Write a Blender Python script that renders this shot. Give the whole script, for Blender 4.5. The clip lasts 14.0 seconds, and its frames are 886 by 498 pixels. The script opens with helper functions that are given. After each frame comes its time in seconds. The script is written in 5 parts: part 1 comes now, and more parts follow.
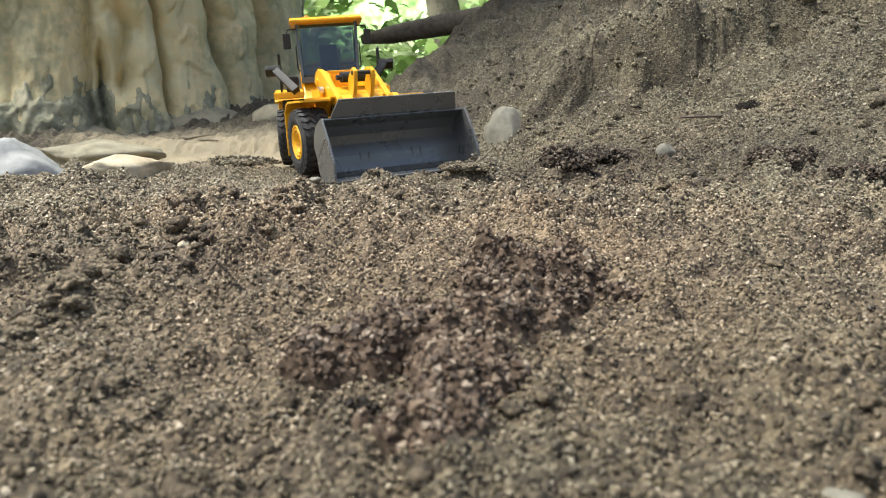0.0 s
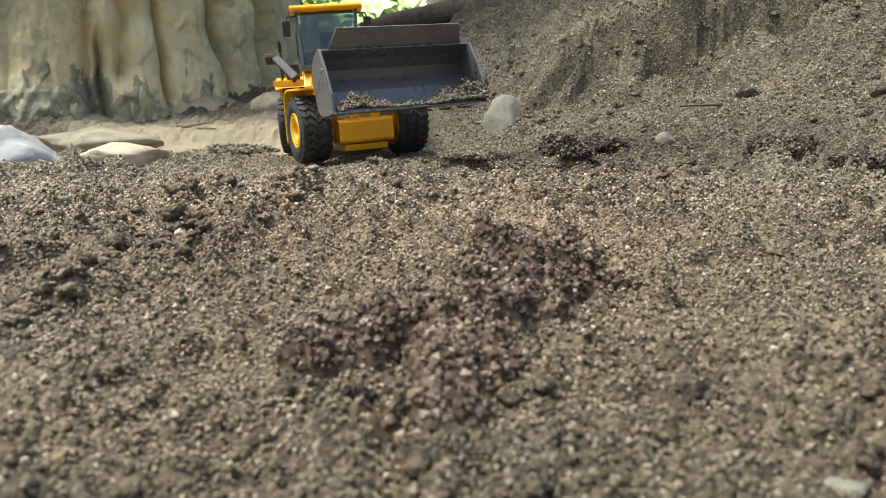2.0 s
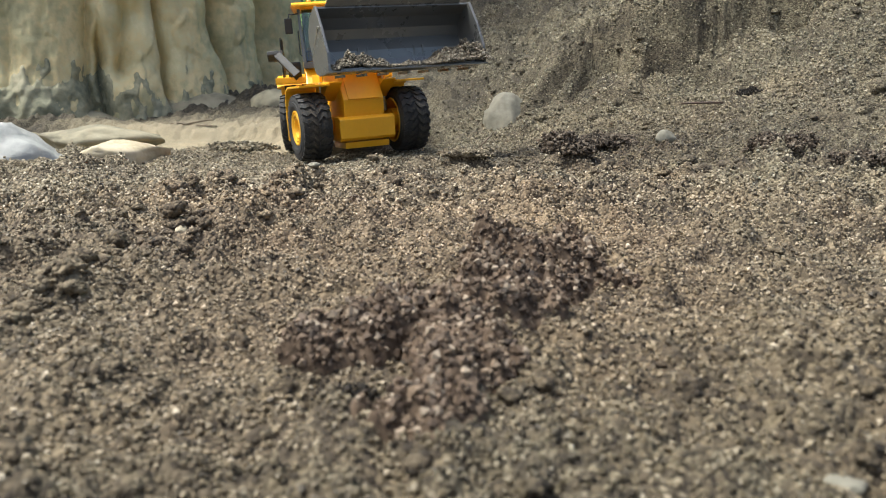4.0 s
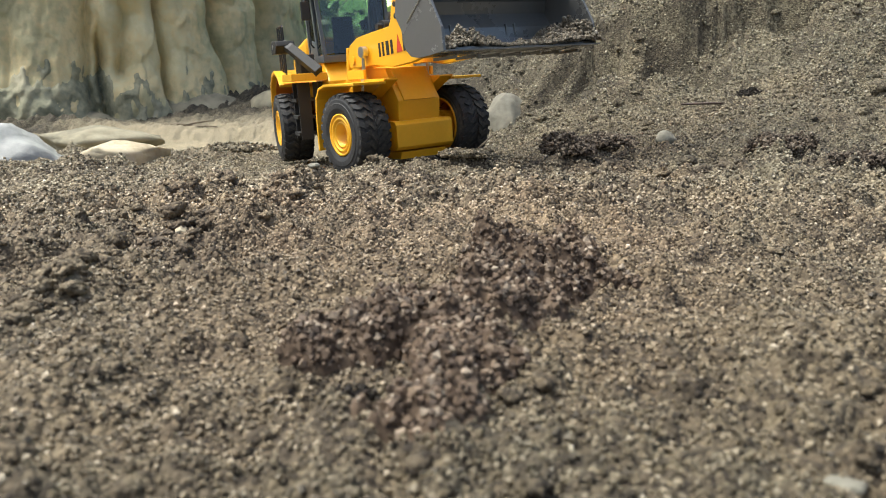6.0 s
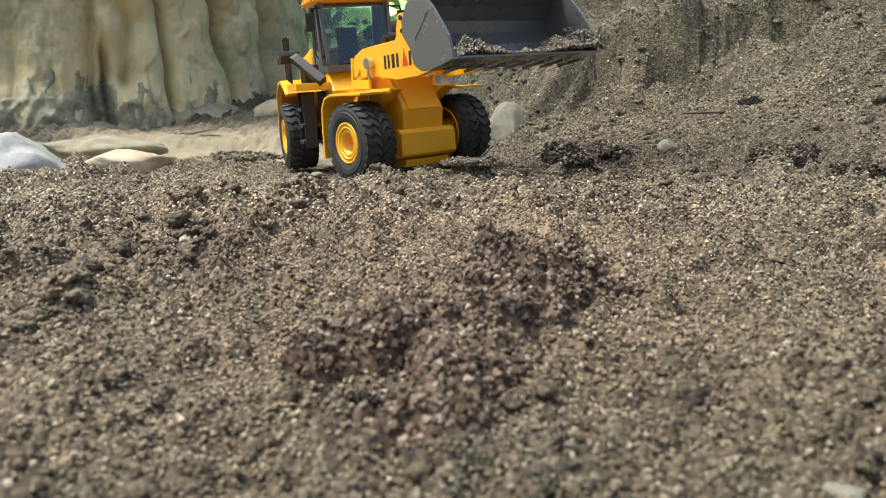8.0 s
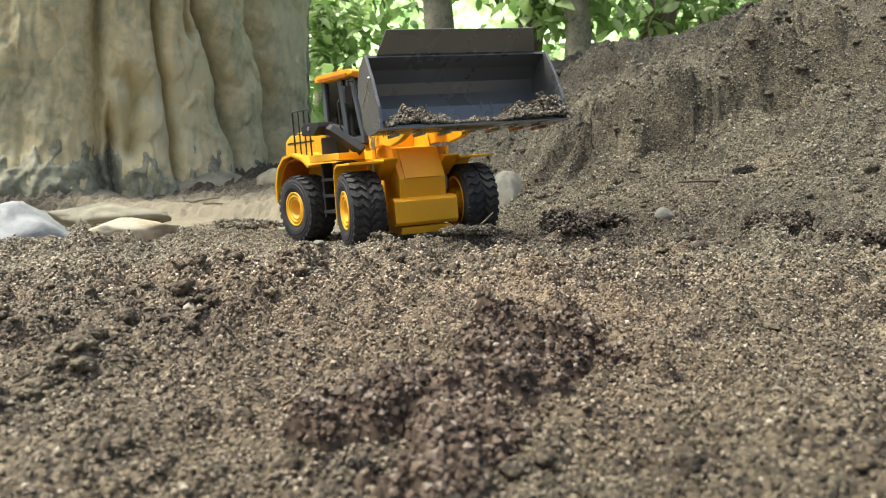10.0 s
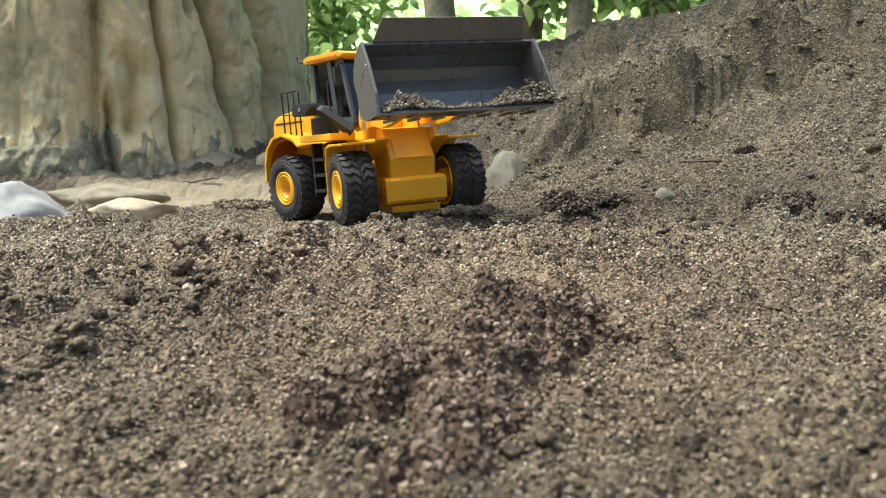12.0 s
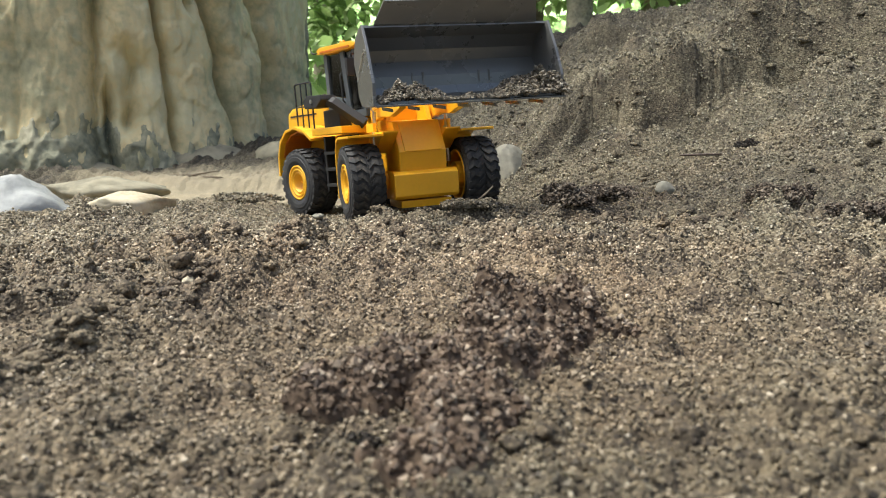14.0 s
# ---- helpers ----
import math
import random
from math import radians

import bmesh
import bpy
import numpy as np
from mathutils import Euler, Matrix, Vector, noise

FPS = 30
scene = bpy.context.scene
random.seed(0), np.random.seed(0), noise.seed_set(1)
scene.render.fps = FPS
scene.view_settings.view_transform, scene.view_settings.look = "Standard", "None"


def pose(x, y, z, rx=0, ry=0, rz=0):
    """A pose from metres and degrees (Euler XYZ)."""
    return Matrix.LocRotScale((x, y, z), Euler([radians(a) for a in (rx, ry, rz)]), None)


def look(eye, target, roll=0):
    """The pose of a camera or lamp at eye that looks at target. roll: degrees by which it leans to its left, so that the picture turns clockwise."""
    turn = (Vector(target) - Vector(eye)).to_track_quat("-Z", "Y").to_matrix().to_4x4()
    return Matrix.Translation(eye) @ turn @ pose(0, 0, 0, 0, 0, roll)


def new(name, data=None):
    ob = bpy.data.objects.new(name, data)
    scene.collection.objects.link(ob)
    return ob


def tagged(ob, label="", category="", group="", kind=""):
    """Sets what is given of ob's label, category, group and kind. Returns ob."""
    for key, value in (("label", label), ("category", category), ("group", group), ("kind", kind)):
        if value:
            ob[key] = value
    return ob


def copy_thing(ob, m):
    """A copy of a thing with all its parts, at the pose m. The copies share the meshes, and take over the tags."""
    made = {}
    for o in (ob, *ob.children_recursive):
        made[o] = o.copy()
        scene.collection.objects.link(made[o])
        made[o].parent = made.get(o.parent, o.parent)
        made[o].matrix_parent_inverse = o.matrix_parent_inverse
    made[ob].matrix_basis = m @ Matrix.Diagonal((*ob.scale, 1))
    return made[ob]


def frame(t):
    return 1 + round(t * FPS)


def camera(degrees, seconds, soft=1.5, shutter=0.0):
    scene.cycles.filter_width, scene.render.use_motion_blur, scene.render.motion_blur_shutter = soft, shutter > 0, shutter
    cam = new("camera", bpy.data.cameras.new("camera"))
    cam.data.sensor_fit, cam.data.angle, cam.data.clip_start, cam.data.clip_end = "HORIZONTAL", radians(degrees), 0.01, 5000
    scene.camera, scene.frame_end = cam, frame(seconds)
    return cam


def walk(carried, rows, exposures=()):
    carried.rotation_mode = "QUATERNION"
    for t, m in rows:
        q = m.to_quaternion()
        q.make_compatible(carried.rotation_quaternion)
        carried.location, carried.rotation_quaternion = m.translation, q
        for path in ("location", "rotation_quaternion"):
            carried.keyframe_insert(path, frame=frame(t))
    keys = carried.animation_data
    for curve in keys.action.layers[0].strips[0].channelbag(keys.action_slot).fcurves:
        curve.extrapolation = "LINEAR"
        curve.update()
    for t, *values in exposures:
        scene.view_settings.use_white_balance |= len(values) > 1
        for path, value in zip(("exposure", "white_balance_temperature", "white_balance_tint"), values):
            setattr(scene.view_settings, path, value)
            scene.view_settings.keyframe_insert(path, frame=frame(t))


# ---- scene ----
# ---- camera ----
cam = camera(58.0, 14.0, soft=0.9)
cam.data.dof.use_dof = True
cam.data.dof.focus_distance = 0.5
cam.data.dof.aperture_fstop = 30
# seconds, x, y, z, yaw, pitch, roll
VIEW = (
    (0.0, 0, 0, 0.06, 0, -9.5, 0), (0.5, 0, 0, 0.06, 0, -9.18, 0), (1.0, 0, 0.002, 0.0594, -0.13, -10.4, -0.11),
    (1.5, 0, 0.0012, 0.0594, -0.04, -9.93, -0.09), (2.0, 0, 0.0019, 0.0592, -0.08, -10.27, -0.1),
    (2.5, 0, 0.002, 0.0591, -0.08, -10.39, -0.1), (3.0, 0, 0.0019, 0.0592, -0.07, -10.51, -0.12))
VIEW_LATER = (
    (5.5, 0, 0.0015, 0.0593, -0.01, -10.34, -0.11), (6.0, 0, 0.0016, 0.0593, -0.03, -10.4, -0.13),
    (6.5, 0, 0.0022, 0.0589, -0.02, -10.73, -0.13), (7.0, 0, 0.002, 0.059, 0.02, -10.7, -0.11),
    (7.5, 0, 0.0018, 0.0592, -0.01, -10.52, -0.13), (8.0, 0, 0, 0.0596, 0.14, -9.79, -0.12),
    (8.2, 0, -0.001, 0.0602, 0.08, -8.95, -0.1), (8.5, 0, -0.0033, 0.0611, 0, -6.65, -0.08),
    (8.7, 0, -0.0045, 0.0612, 0, -4.82, -0.06))
VIEW_LAST = (
    (9.3, 0, -0.0050, 0.0611, 0.08, -4.6, -0.06), (10.4, 0, -0.0050, 0.0609, 0.13, -5.4, -0.07),
    (11.0, 0, -0.0049, 0.0608, 0.14, -5.81, -0.08), (11.5, 0, -0.0042, 0.0604, 0.11, -6.21, -0.07),
    (12.0, 0, -0.0037, 0.0604, 0.13, -6.41, -0.08), (12.5, 0, -0.0041, 0.0604, 0.17, -6.27, -0.07),
    (13.0, 0, -0.0034, 0.0603, 0.13, -6.89, -0.09), (13.5, 0, -0.0033, 0.0603, 0.13, -6.96, -0.09),
    (14.0, 0, -0.0036, 0.0605, 0.12, -6.89, -0.09))
walk(cam, [(t, pose(x, y, z, 90 + p, r, w)) for t, x, y, z, w, p, r in VIEW + VIEW_LATER + VIEW_LAST],
     exposures=[(0, 0.60, 6200, 5), (14, 0.60, 6200, 5)])

# ---- light ----
world = bpy.data.worlds.new("sky")
scene.world = world
world.use_nodes = True
wn = world.node_tree
sky = wn.nodes.new("ShaderNodeTexSky")
sky.sky_type = "NISHITA"
sky.sun_disc = False
sky.dust_density = 6
sky.ozone_density = 0.6
sky.sun_elevation = radians(65)
sky.sun_rotation = radians(265)
wn.links.new(sky.outputs[0], wn.nodes["Background"].inputs[0])
wn.nodes["Background"].inputs[1].default_value = 0.145
sun = new("sun", bpy.data.lights.new("sun", "SUN"))
sun.data.energy = 3.3
sun.data.angle = radians(12)
sun.data.color = (1, 0.97, 0.91)
sun.matrix_basis = look((-0.46, -0.04, 1.0), (0, 0, 0))


# ---- materials ----
def shader(name, tones, scale, rough=0.7, bump=0.3, fine=None, metal=0.0, island=False, spec=0.5, detail=6):
    """A surface with tones mixed by noise at two scales, and fine relief. tones: (position, colour) stops."""
    m = bpy.data.materials.new(name)
    m.use_nodes = True
    nt = m.node_tree
    b = nt.nodes["Principled BSDF"]
    co = nt.nodes.new("ShaderNodeTexCoord")
    n1 = nt.nodes.new("ShaderNodeTexNoise")
    n1.inputs["Scale"].default_value = scale
    n1.inputs["Detail"].default_value = detail
    n1.inputs["Roughness"].default_value = 0.62
    nt.links.new(co.outputs["Object"], n1.inputs["Vector"])
    n2 = nt.nodes.new("ShaderNodeTexNoise")
    n2.inputs["Scale"].default_value = fine or scale * 9
    n2.inputs["Detail"].default_value = 4
    nt.links.new(co.outputs["Object"], n2.inputs["Vector"])
    ramp = nt.nodes.new("ShaderNodeValToRGB")
    while len(ramp.color_ramp.elements) < len(tones):
        ramp.color_ramp.elements.new(0.5)
    for e, (p, c) in zip(ramp.color_ramp.elements, tones):
        e.position, e.color = p, (*c, 1)
    mix = nt.nodes.new("ShaderNodeMath")
    mix.operation = "MULTIPLY_ADD"
    if island:
        geo = nt.nodes.new("ShaderNodeNewGeometry")
        nt.links.new(geo.outputs["Random Per Island"], ramp.inputs[0])
    else:
        nt.links.new(n2.outputs[0], mix.inputs[0])
        mix.inputs[1].default_value = 0.5
        sub = nt.nodes.new("ShaderNodeMath")
        sub.operation = "SUBTRACT"
        nt.links.new(n1.outputs[0], sub.inputs[0])
        sub.inputs[1].default_value = 0.25
        nt.links.new(sub.outputs[0], mix.inputs[2])
        nt.links.new(mix.outputs[0], ramp.inputs[0])
    nt.links.new(ramp.outputs[0], b.inputs["Base Color"])
    rr = nt.nodes.new("ShaderNodeMapRange")
    rr.inputs[1].default_value, rr.inputs[2].default_value = 0.3, 0.7
    rr.inputs[3].default_value, rr.inputs[4].default_value = rough - 0.08, min(rough + 0.1, 1)
    nt.links.new(n1.outputs[0], rr.inputs[0])
    nt.links.new(rr.outputs[0], b.inputs["Roughness"])
    b.inputs["Metallic"].default_value = metal
    b.inputs["Specular IOR Level"].default_value = spec
    if bump:
        bp = nt.nodes.new("ShaderNodeBump")
        bp.inputs["Strength"].default_value = bump
        bp.inputs["Distance"].default_value = 0.3 / (fine or scale * 9)
        nt.links.new(n2.outputs[0], bp.inputs["Height"])
        nt.links.new(bp.outputs[0], b.inputs["Normal"])
    return m


def sand_shader():
    """Damp coarse sand: grain cells, moist patches, and a dry dusty patch by the trunk."""
    # tones also darkened, to put shade into the gaps between loose grains
    m = shader("coarse_sand", [(0.25, (0.036, 0.028, 0.019)), (0.45, (0.082, 0.066, 0.045)), (0.6, (0.125, 0.105, 0.072)), (0.8, (0.18, 0.156, 0.114))], 16, 0.9, 0)
    nt = m.node_tree
    b = nt.nodes["Principled BSDF"]
    co = nt.nodes.new("ShaderNodeTexCoord")
    vo = nt.nodes.new("ShaderNodeTexVoronoi")
    vo.inputs["Scale"].default_value = 650
    nt.links.new(co.outputs["Object"], vo.inputs["Vector"])
    bw = nt.nodes.new("ShaderNodeRGBToBW")
    nt.links.new(vo.outputs["Color"], bw.inputs[0])
    cell = nt.nodes.new("ShaderNodeValToRGB")
    cell.color_ramp.elements[0].position, cell.color_ramp.elements[0].color = 0.2, (0.35, 0.32, 0.28, 1)
    cell.color_ramp.elements[1].position, cell.color_ramp.elements[1].color = 0.85, (1.5, 1.5, 1.5, 1)
    nt.links.new(bw.outputs[0], cell.inputs[0])
    mul = nt.nodes.new("ShaderNodeMix")
    mul.data_type, mul.blend_type = "RGBA", "MULTIPLY"
    mul.inputs[0].default_value = 1
    old = b.inputs["Base Color"].links[0].from_socket
    nt.links.new(old, mul.inputs[6])
    nt.links.new(cell.outputs[0], mul.inputs[7])
    # dry dust, in a patch of its own
    sep = nt.nodes.new("ShaderNodeVectorMath")
    sep.operation = "SUBTRACT"
    nt.links.new(co.outputs["Object"], sep.inputs[0])
    sep.inputs[1].default_value = (-0.36, 1.08, 0)
    ell = nt.nodes.new("ShaderNodeVectorMath")
    ell.operation = "MULTIPLY"
    nt.links.new(sep.outputs[0], ell.inputs[0])
    ell.inputs[1].default_value = (4.6, 6.0, 0)
    ln = nt.nodes.new("ShaderNodeVectorMath")
    ln.operation = "LENGTH"
    nt.links.new(ell.outputs[0], ln.inputs[0])
    wob = nt.nodes.new("ShaderNodeTexNoise")
    wob.inputs["Scale"].default_value = 14
    nt.links.new(co.outputs["Object"], wob.inputs["Vector"])
    add = nt.nodes.new("ShaderNodeMath")
    nt.links.new(ln.outputs["Value"], add.inputs[0])
    nt.links.new(wob.outputs[0], add.inputs[1])
    mr = nt.nodes.new("ShaderNodeMapRange")
    mr.inputs[1].default_value, mr.inputs[2].default_value, mr.inputs[3].default_value, mr.inputs[4].default_value = 1.2, 1.8, 0.62, 0
    nt.links.new(add.outputs[0], mr.inputs[0])
    dust = nt.nodes.new("ShaderNodeMix")
    dust.data_type = "RGBA"
    nt.links.new(mr.outputs[0], dust.inputs[0])
    nt.links.new(mul.outputs[2], dust.inputs[6])
    dust.inputs[7].default_value = (0.46, 0.375, 0.255, 1)
    nt.links.new(dust.outputs[2], b.inputs["Base Color"])
    bp = nt.nodes.new("ShaderNodeBump")
    bp.inputs["Strength"].default_value = 0.9
    bp.inputs["Distance"].default_value = 0.0012
    bp.invert = True
    nt.links.new(vo.outputs["Distance"], bp.inputs["Height"])
    nt.links.new(bp.outputs[0], b.inputs["Normal"])
    return m


SAND = sand_shader()
GRAIN = shader("sand_grains", [(0.0, (0.042, 0.034, 0.024)), (0.2, (0.100, 0.083, 0.057)), (0.55, (0.175, 0.147, 0.102)), (0.85, (0.245, 0.211, 0.152)), (0.98, (0.31, 0.271, 0.205)), (1.0, (0.5, 0.455, 0.37))], 300, 0.6, 0, island=True, spec=0.4)

LOAD = shader("scooped_grains", [(0.0, (0.042, 0.034, 0.024)), (0.2, (0.100, 0.083, 0.057)), (0.55, (0.19, 0.155, 0.108)), (0.85, (0.245, 0.211, 0.152)), (0.98, (0.31, 0.271, 0.205)), (1.0, (0.5, 0.455, 0.37))], 300, 0.6, 0, island=True, spec=0.4)


def patch_tone(m, at, spread, outer_tone, dry):
    """Tones the sand: one tone (dry) within a blotchy patch, another around it."""
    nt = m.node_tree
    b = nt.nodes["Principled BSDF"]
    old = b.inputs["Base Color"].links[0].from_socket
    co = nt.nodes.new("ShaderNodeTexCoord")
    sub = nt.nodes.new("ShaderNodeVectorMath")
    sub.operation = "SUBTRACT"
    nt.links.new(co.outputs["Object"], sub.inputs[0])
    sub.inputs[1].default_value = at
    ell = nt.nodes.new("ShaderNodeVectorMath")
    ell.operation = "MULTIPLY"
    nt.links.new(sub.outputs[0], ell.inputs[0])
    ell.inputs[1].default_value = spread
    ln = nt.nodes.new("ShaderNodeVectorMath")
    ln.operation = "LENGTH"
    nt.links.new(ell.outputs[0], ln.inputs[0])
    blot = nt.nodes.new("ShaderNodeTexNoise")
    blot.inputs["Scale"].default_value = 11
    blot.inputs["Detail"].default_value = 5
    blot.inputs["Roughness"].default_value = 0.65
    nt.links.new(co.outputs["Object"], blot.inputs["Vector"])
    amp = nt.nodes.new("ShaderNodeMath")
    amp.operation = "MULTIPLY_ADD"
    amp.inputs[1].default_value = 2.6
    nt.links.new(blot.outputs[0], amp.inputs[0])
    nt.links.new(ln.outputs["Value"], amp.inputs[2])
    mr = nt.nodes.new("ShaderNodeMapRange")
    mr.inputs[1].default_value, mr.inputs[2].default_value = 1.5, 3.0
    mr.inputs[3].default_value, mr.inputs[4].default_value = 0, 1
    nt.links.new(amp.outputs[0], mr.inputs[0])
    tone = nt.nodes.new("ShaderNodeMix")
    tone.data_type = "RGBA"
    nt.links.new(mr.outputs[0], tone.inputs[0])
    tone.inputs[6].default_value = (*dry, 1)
    tone.inputs[7].default_value = (*outer_tone, 1)
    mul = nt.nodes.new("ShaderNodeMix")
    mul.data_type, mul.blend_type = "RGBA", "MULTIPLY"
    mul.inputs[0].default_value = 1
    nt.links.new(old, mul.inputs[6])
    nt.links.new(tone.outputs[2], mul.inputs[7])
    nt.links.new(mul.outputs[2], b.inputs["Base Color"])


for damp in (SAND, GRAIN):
    # lighter over the mid ground at the left, slightly darker around
    patch_tone(damp, (-0.22, 0.54, 0), (2.3, 3.0, 0), (0.88, 0.90, 0.86), (1.75, 1.72, 1.66))
    # the damp basin below the heap
    patch_tone(damp, (0.125, 0.715, 0), (6.5, 8.0, 0), (1, 1, 1), (0.44, 0.40, 0.36))
    # lighter on the bulge of the heap
    patch_tone(damp, (0.36, 1.02, 0), (4.5, 5.5, 0), (1, 1, 1), (1.45, 1.44, 1.4))
    # darker over the nearest ground
    patch_tone(damp, (0.05, 0.08, 0), (5.0, 6.5, 0), (1, 1, 1), (0.72, 0.73, 0.7))
    # a warmer tint round the soil ridge
    patch_tone(damp, (0.01, 0.27, 0), (5, 4.5, 0), (0.99, 1.0, 1.0), (1.06, 0.95, 0.9))
DAMP = shader("damp_soil", [(0.0, (0.016, 0.012, 0.008)), (0.4, (0.066, 0.049, 0.034)), (0.85, (0.13, 0.10, 0.071)), (1.0, (0.2, 0.165, 0.125))], 200, 0.75, 0, island=True, spec=0.35)
# near-black grains that stand in for the shade inside hollows
SHADE_DARK = shader("hollow_shade", [(0.0, (0.008, 0.006, 0.004)), (0.8, (0.03, 0.022, 0.015)), (1.0, (0.12, 0.1, 0.07))], 200, 0.85, 0, island=True)
SOIL = shader("moist_soil", [(0.0, (0.022, 0.014, 0.009)), (0.4, (0.10, 0.068, 0.045)), (0.8, (0.18, 0.129, 0.087)), (1.0, (0.33, 0.27, 0.20))], 200, 0.7, 0, island=True, spec=0.35)
LOAM = shader("crumbling_loam", [(0.3, (0.04, 0.027, 0.017)), (0.5, (0.09, 0.062, 0.041)), (0.65, (0.14, 0.102, 0.072)), (0.85, (0.25, 0.21, 0.165))], 60, 0.9, 0.9, fine=420, spec=0.25)
TRUNK = shader("tan_bark", [(0.25, (0.34, 0.32, 0.19)), (0.40, (0.47, 0.425, 0.245)), (0.52, (0.62, 0.515, 0.285)), (0.63, (0.59, 0.535, 0.32)), (0.85, (0.71, 0.62, 0.39))], 7, 0.85, 0.6, fine=75)
TRUNK_GREY = shader("grey_bark", [(0.25, (0.07, 0.07, 0.05)), (0.5, (0.25, 0.225, 0.155)), (0.8, (0.38, 0.345, 0.245))], 8, 0.9, 0.6, fine=55)
BOULDER = shader("blue_grey_rock", [(0.25, (0.19, 0.195, 0.19)), (0.5, (0.33, 0.335, 0.32)), (0.8, (0.47, 0.47, 0.44))], 14, 0.8, 0.5)
ROCK = shader("grey_rock", [(0.25, (0.12, 0.112, 0.085)), (0.55, (0.2, 0.188, 0.145)), (0.85, (0.28, 0.26, 0.2))], 18, 0.75, 0.4)
PALE = shader("pale_stone", [(0.25, (0.3, 0.24, 0.15)), (0.55, (0.48, 0.41, 0.28)), (0.85, (0.58, 0.52, 0.4))], 22, 0.8, 0.35)
ROOT = shader("dark_wood", [(0.3, (0.08, 0.062, 0.042)), (0.6, (0.19, 0.15, 0.105)), (0.85, (0.3, 0.25, 0.175))], 14, 0.85, 0.5)
LEAF = shader("fresh_leaves", [(0.0, (0.07, 0.13, 0.03)), (0.4, (0.27, 0.39, 0.12)), (0.8, (0.45, 0.56, 0.25)), (1.0, (0.68, 0.75, 0.48))], 8, 0.45, 0, island=True)
LEAF.node_tree.nodes["Principled BSDF"].inputs["Transmission Weight"].default_value = 0.0
LEAF.node_tree.nodes["Principled BSDF"].inputs["Subsurface Weight"].default_value = 0.0
DRYLEAF = shader("dry_leaf", [(0.3, (0.03, 0.018, 0.012)), (0.7, (0.08, 0.05, 0.035))], 120, 0.6, 0.3)
FLAKE = shader("pink_flake", [(0.3, (0.4, 0.26, 0.18)), (0.7, (0.55, 0.4, 0.3))], 150, 0.7, 0.3)


def leaf_light(m):
    nt = m.node_tree
    b, out = nt.nodes["Principled BSDF"], nt.nodes["Material Output"]
    tr = nt.nodes.new("ShaderNodeBsdfTranslucent")
    src = b.inputs["Base Color"].links[0].from_socket
    nt.links.new(src, tr.inputs[0])
    mix = nt.nodes.new("ShaderNodeMixShader")
    mix.inputs[0].default_value = 0.6
    nt.links.new(b.outputs[0], mix.inputs[1])
    nt.links.new(tr.outputs[0], mix.inputs[2])
    nt.links.new(mix.outputs[0], out.inputs[0])


leaf_light(LEAF)


# ---- numeric noise ----
def lattice(i, j, seed):
    v = np.sin(i * 127.1 + j * 311.7 + seed * 74.7) * 43758.5453
    return v - np.floor(v)


def vnoise(x, y, seed=0):
    """Smooth value noise, -1 to 1."""
    i, j = np.floor(x), np.floor(y)
    u, v = x - i, y - j
    u, v = u * u * (3 - 2 * u), v * v * (3 - 2 * v)
    a, b = lattice(i, j, seed), lattice(i + 1, j, seed)
    c, d = lattice(i, j + 1, seed), lattice(i + 1, j + 1, seed)
    return 2 * ((a * (1 - u) + b * u) * (1 - v) + (c * (1 - u) + d * u) * v) - 1


def fbm(x, y, octaves, seed=0, gain=0.5):
    total, amp = 0, 1.0
    for k in range(octaves):
        total = total + amp * vnoise(x, y, seed + k)
        x, y, amp = x * 1.9 + y * 0.6, y * 1.9 - x * 0.6 + 3.1, amp * gain
    return total


def smin(a, b, k):
    h = np.clip(0.5 + 0.5 * (b - a) / k, 0, 1)
    return b * (1 - h) + a * h - k * h * (1 - h)


def step(a, b, x):
    u = np.clip((x - a) / (b - a), 0, 1)
    return u * u * (3 - 2 * u)


def hump(x, y, cx, cy, rx, ry, h):
    return h * np.exp(-((x - cx) / rx) ** 2 - ((y - cy) / ry) ** 2)


def mound(x, y):
    s = (x - 0.15) * 0.7 + (y - 0.78) * 0.7
    front = 0.55 * (s + np.sqrt(s * s + 0.004)) / 2
    flank = 1.26 * (x + 0.125 + 0.03 * vnoise(y * 6, x * 3, 5))
    m = smin(smin(front, np.maximum(flank, 0), 0.03), 0.262 + 0.11 * x, 0.05)
    return np.maximum(m * (1 - step(1.9, 3.2, y)) * (1 - step(2.2, 4.0, x)), 0)


# clods and hollows: centre, radii, height
BUMPS = ((-0.019, 0.164, 0.012, 0.007, -0.009), (0.022, 0.205, 0.03, 0.05, 0.002))
LUMPS = ((0.022, 0.655, 0.026, 0.016, 0.009), (-0.03, 0.645, 0.03, 0.014, 0.008), (0.092, 0.6, 0.026, 0.02, 0.012), (0.165, 0.775, 0.035, 0.016, 0.012),
         (0.262, 0.615, 0.026, 0.018, 0.012), (0.285, 0.55, 0.04, 0.02, 0.008), (-0.232, 0.93, 0.05, 0.02, 0.013),
         (-0.19, 0.9, 0.03, 0.018, 0.009), (-0.25, 0.55, 0.05, 0.03, 0.009), (-0.044, 0.405, 0.008, 0.006, 0.005), (0.12, 0.74, 0.06, 0.03, -0.012))


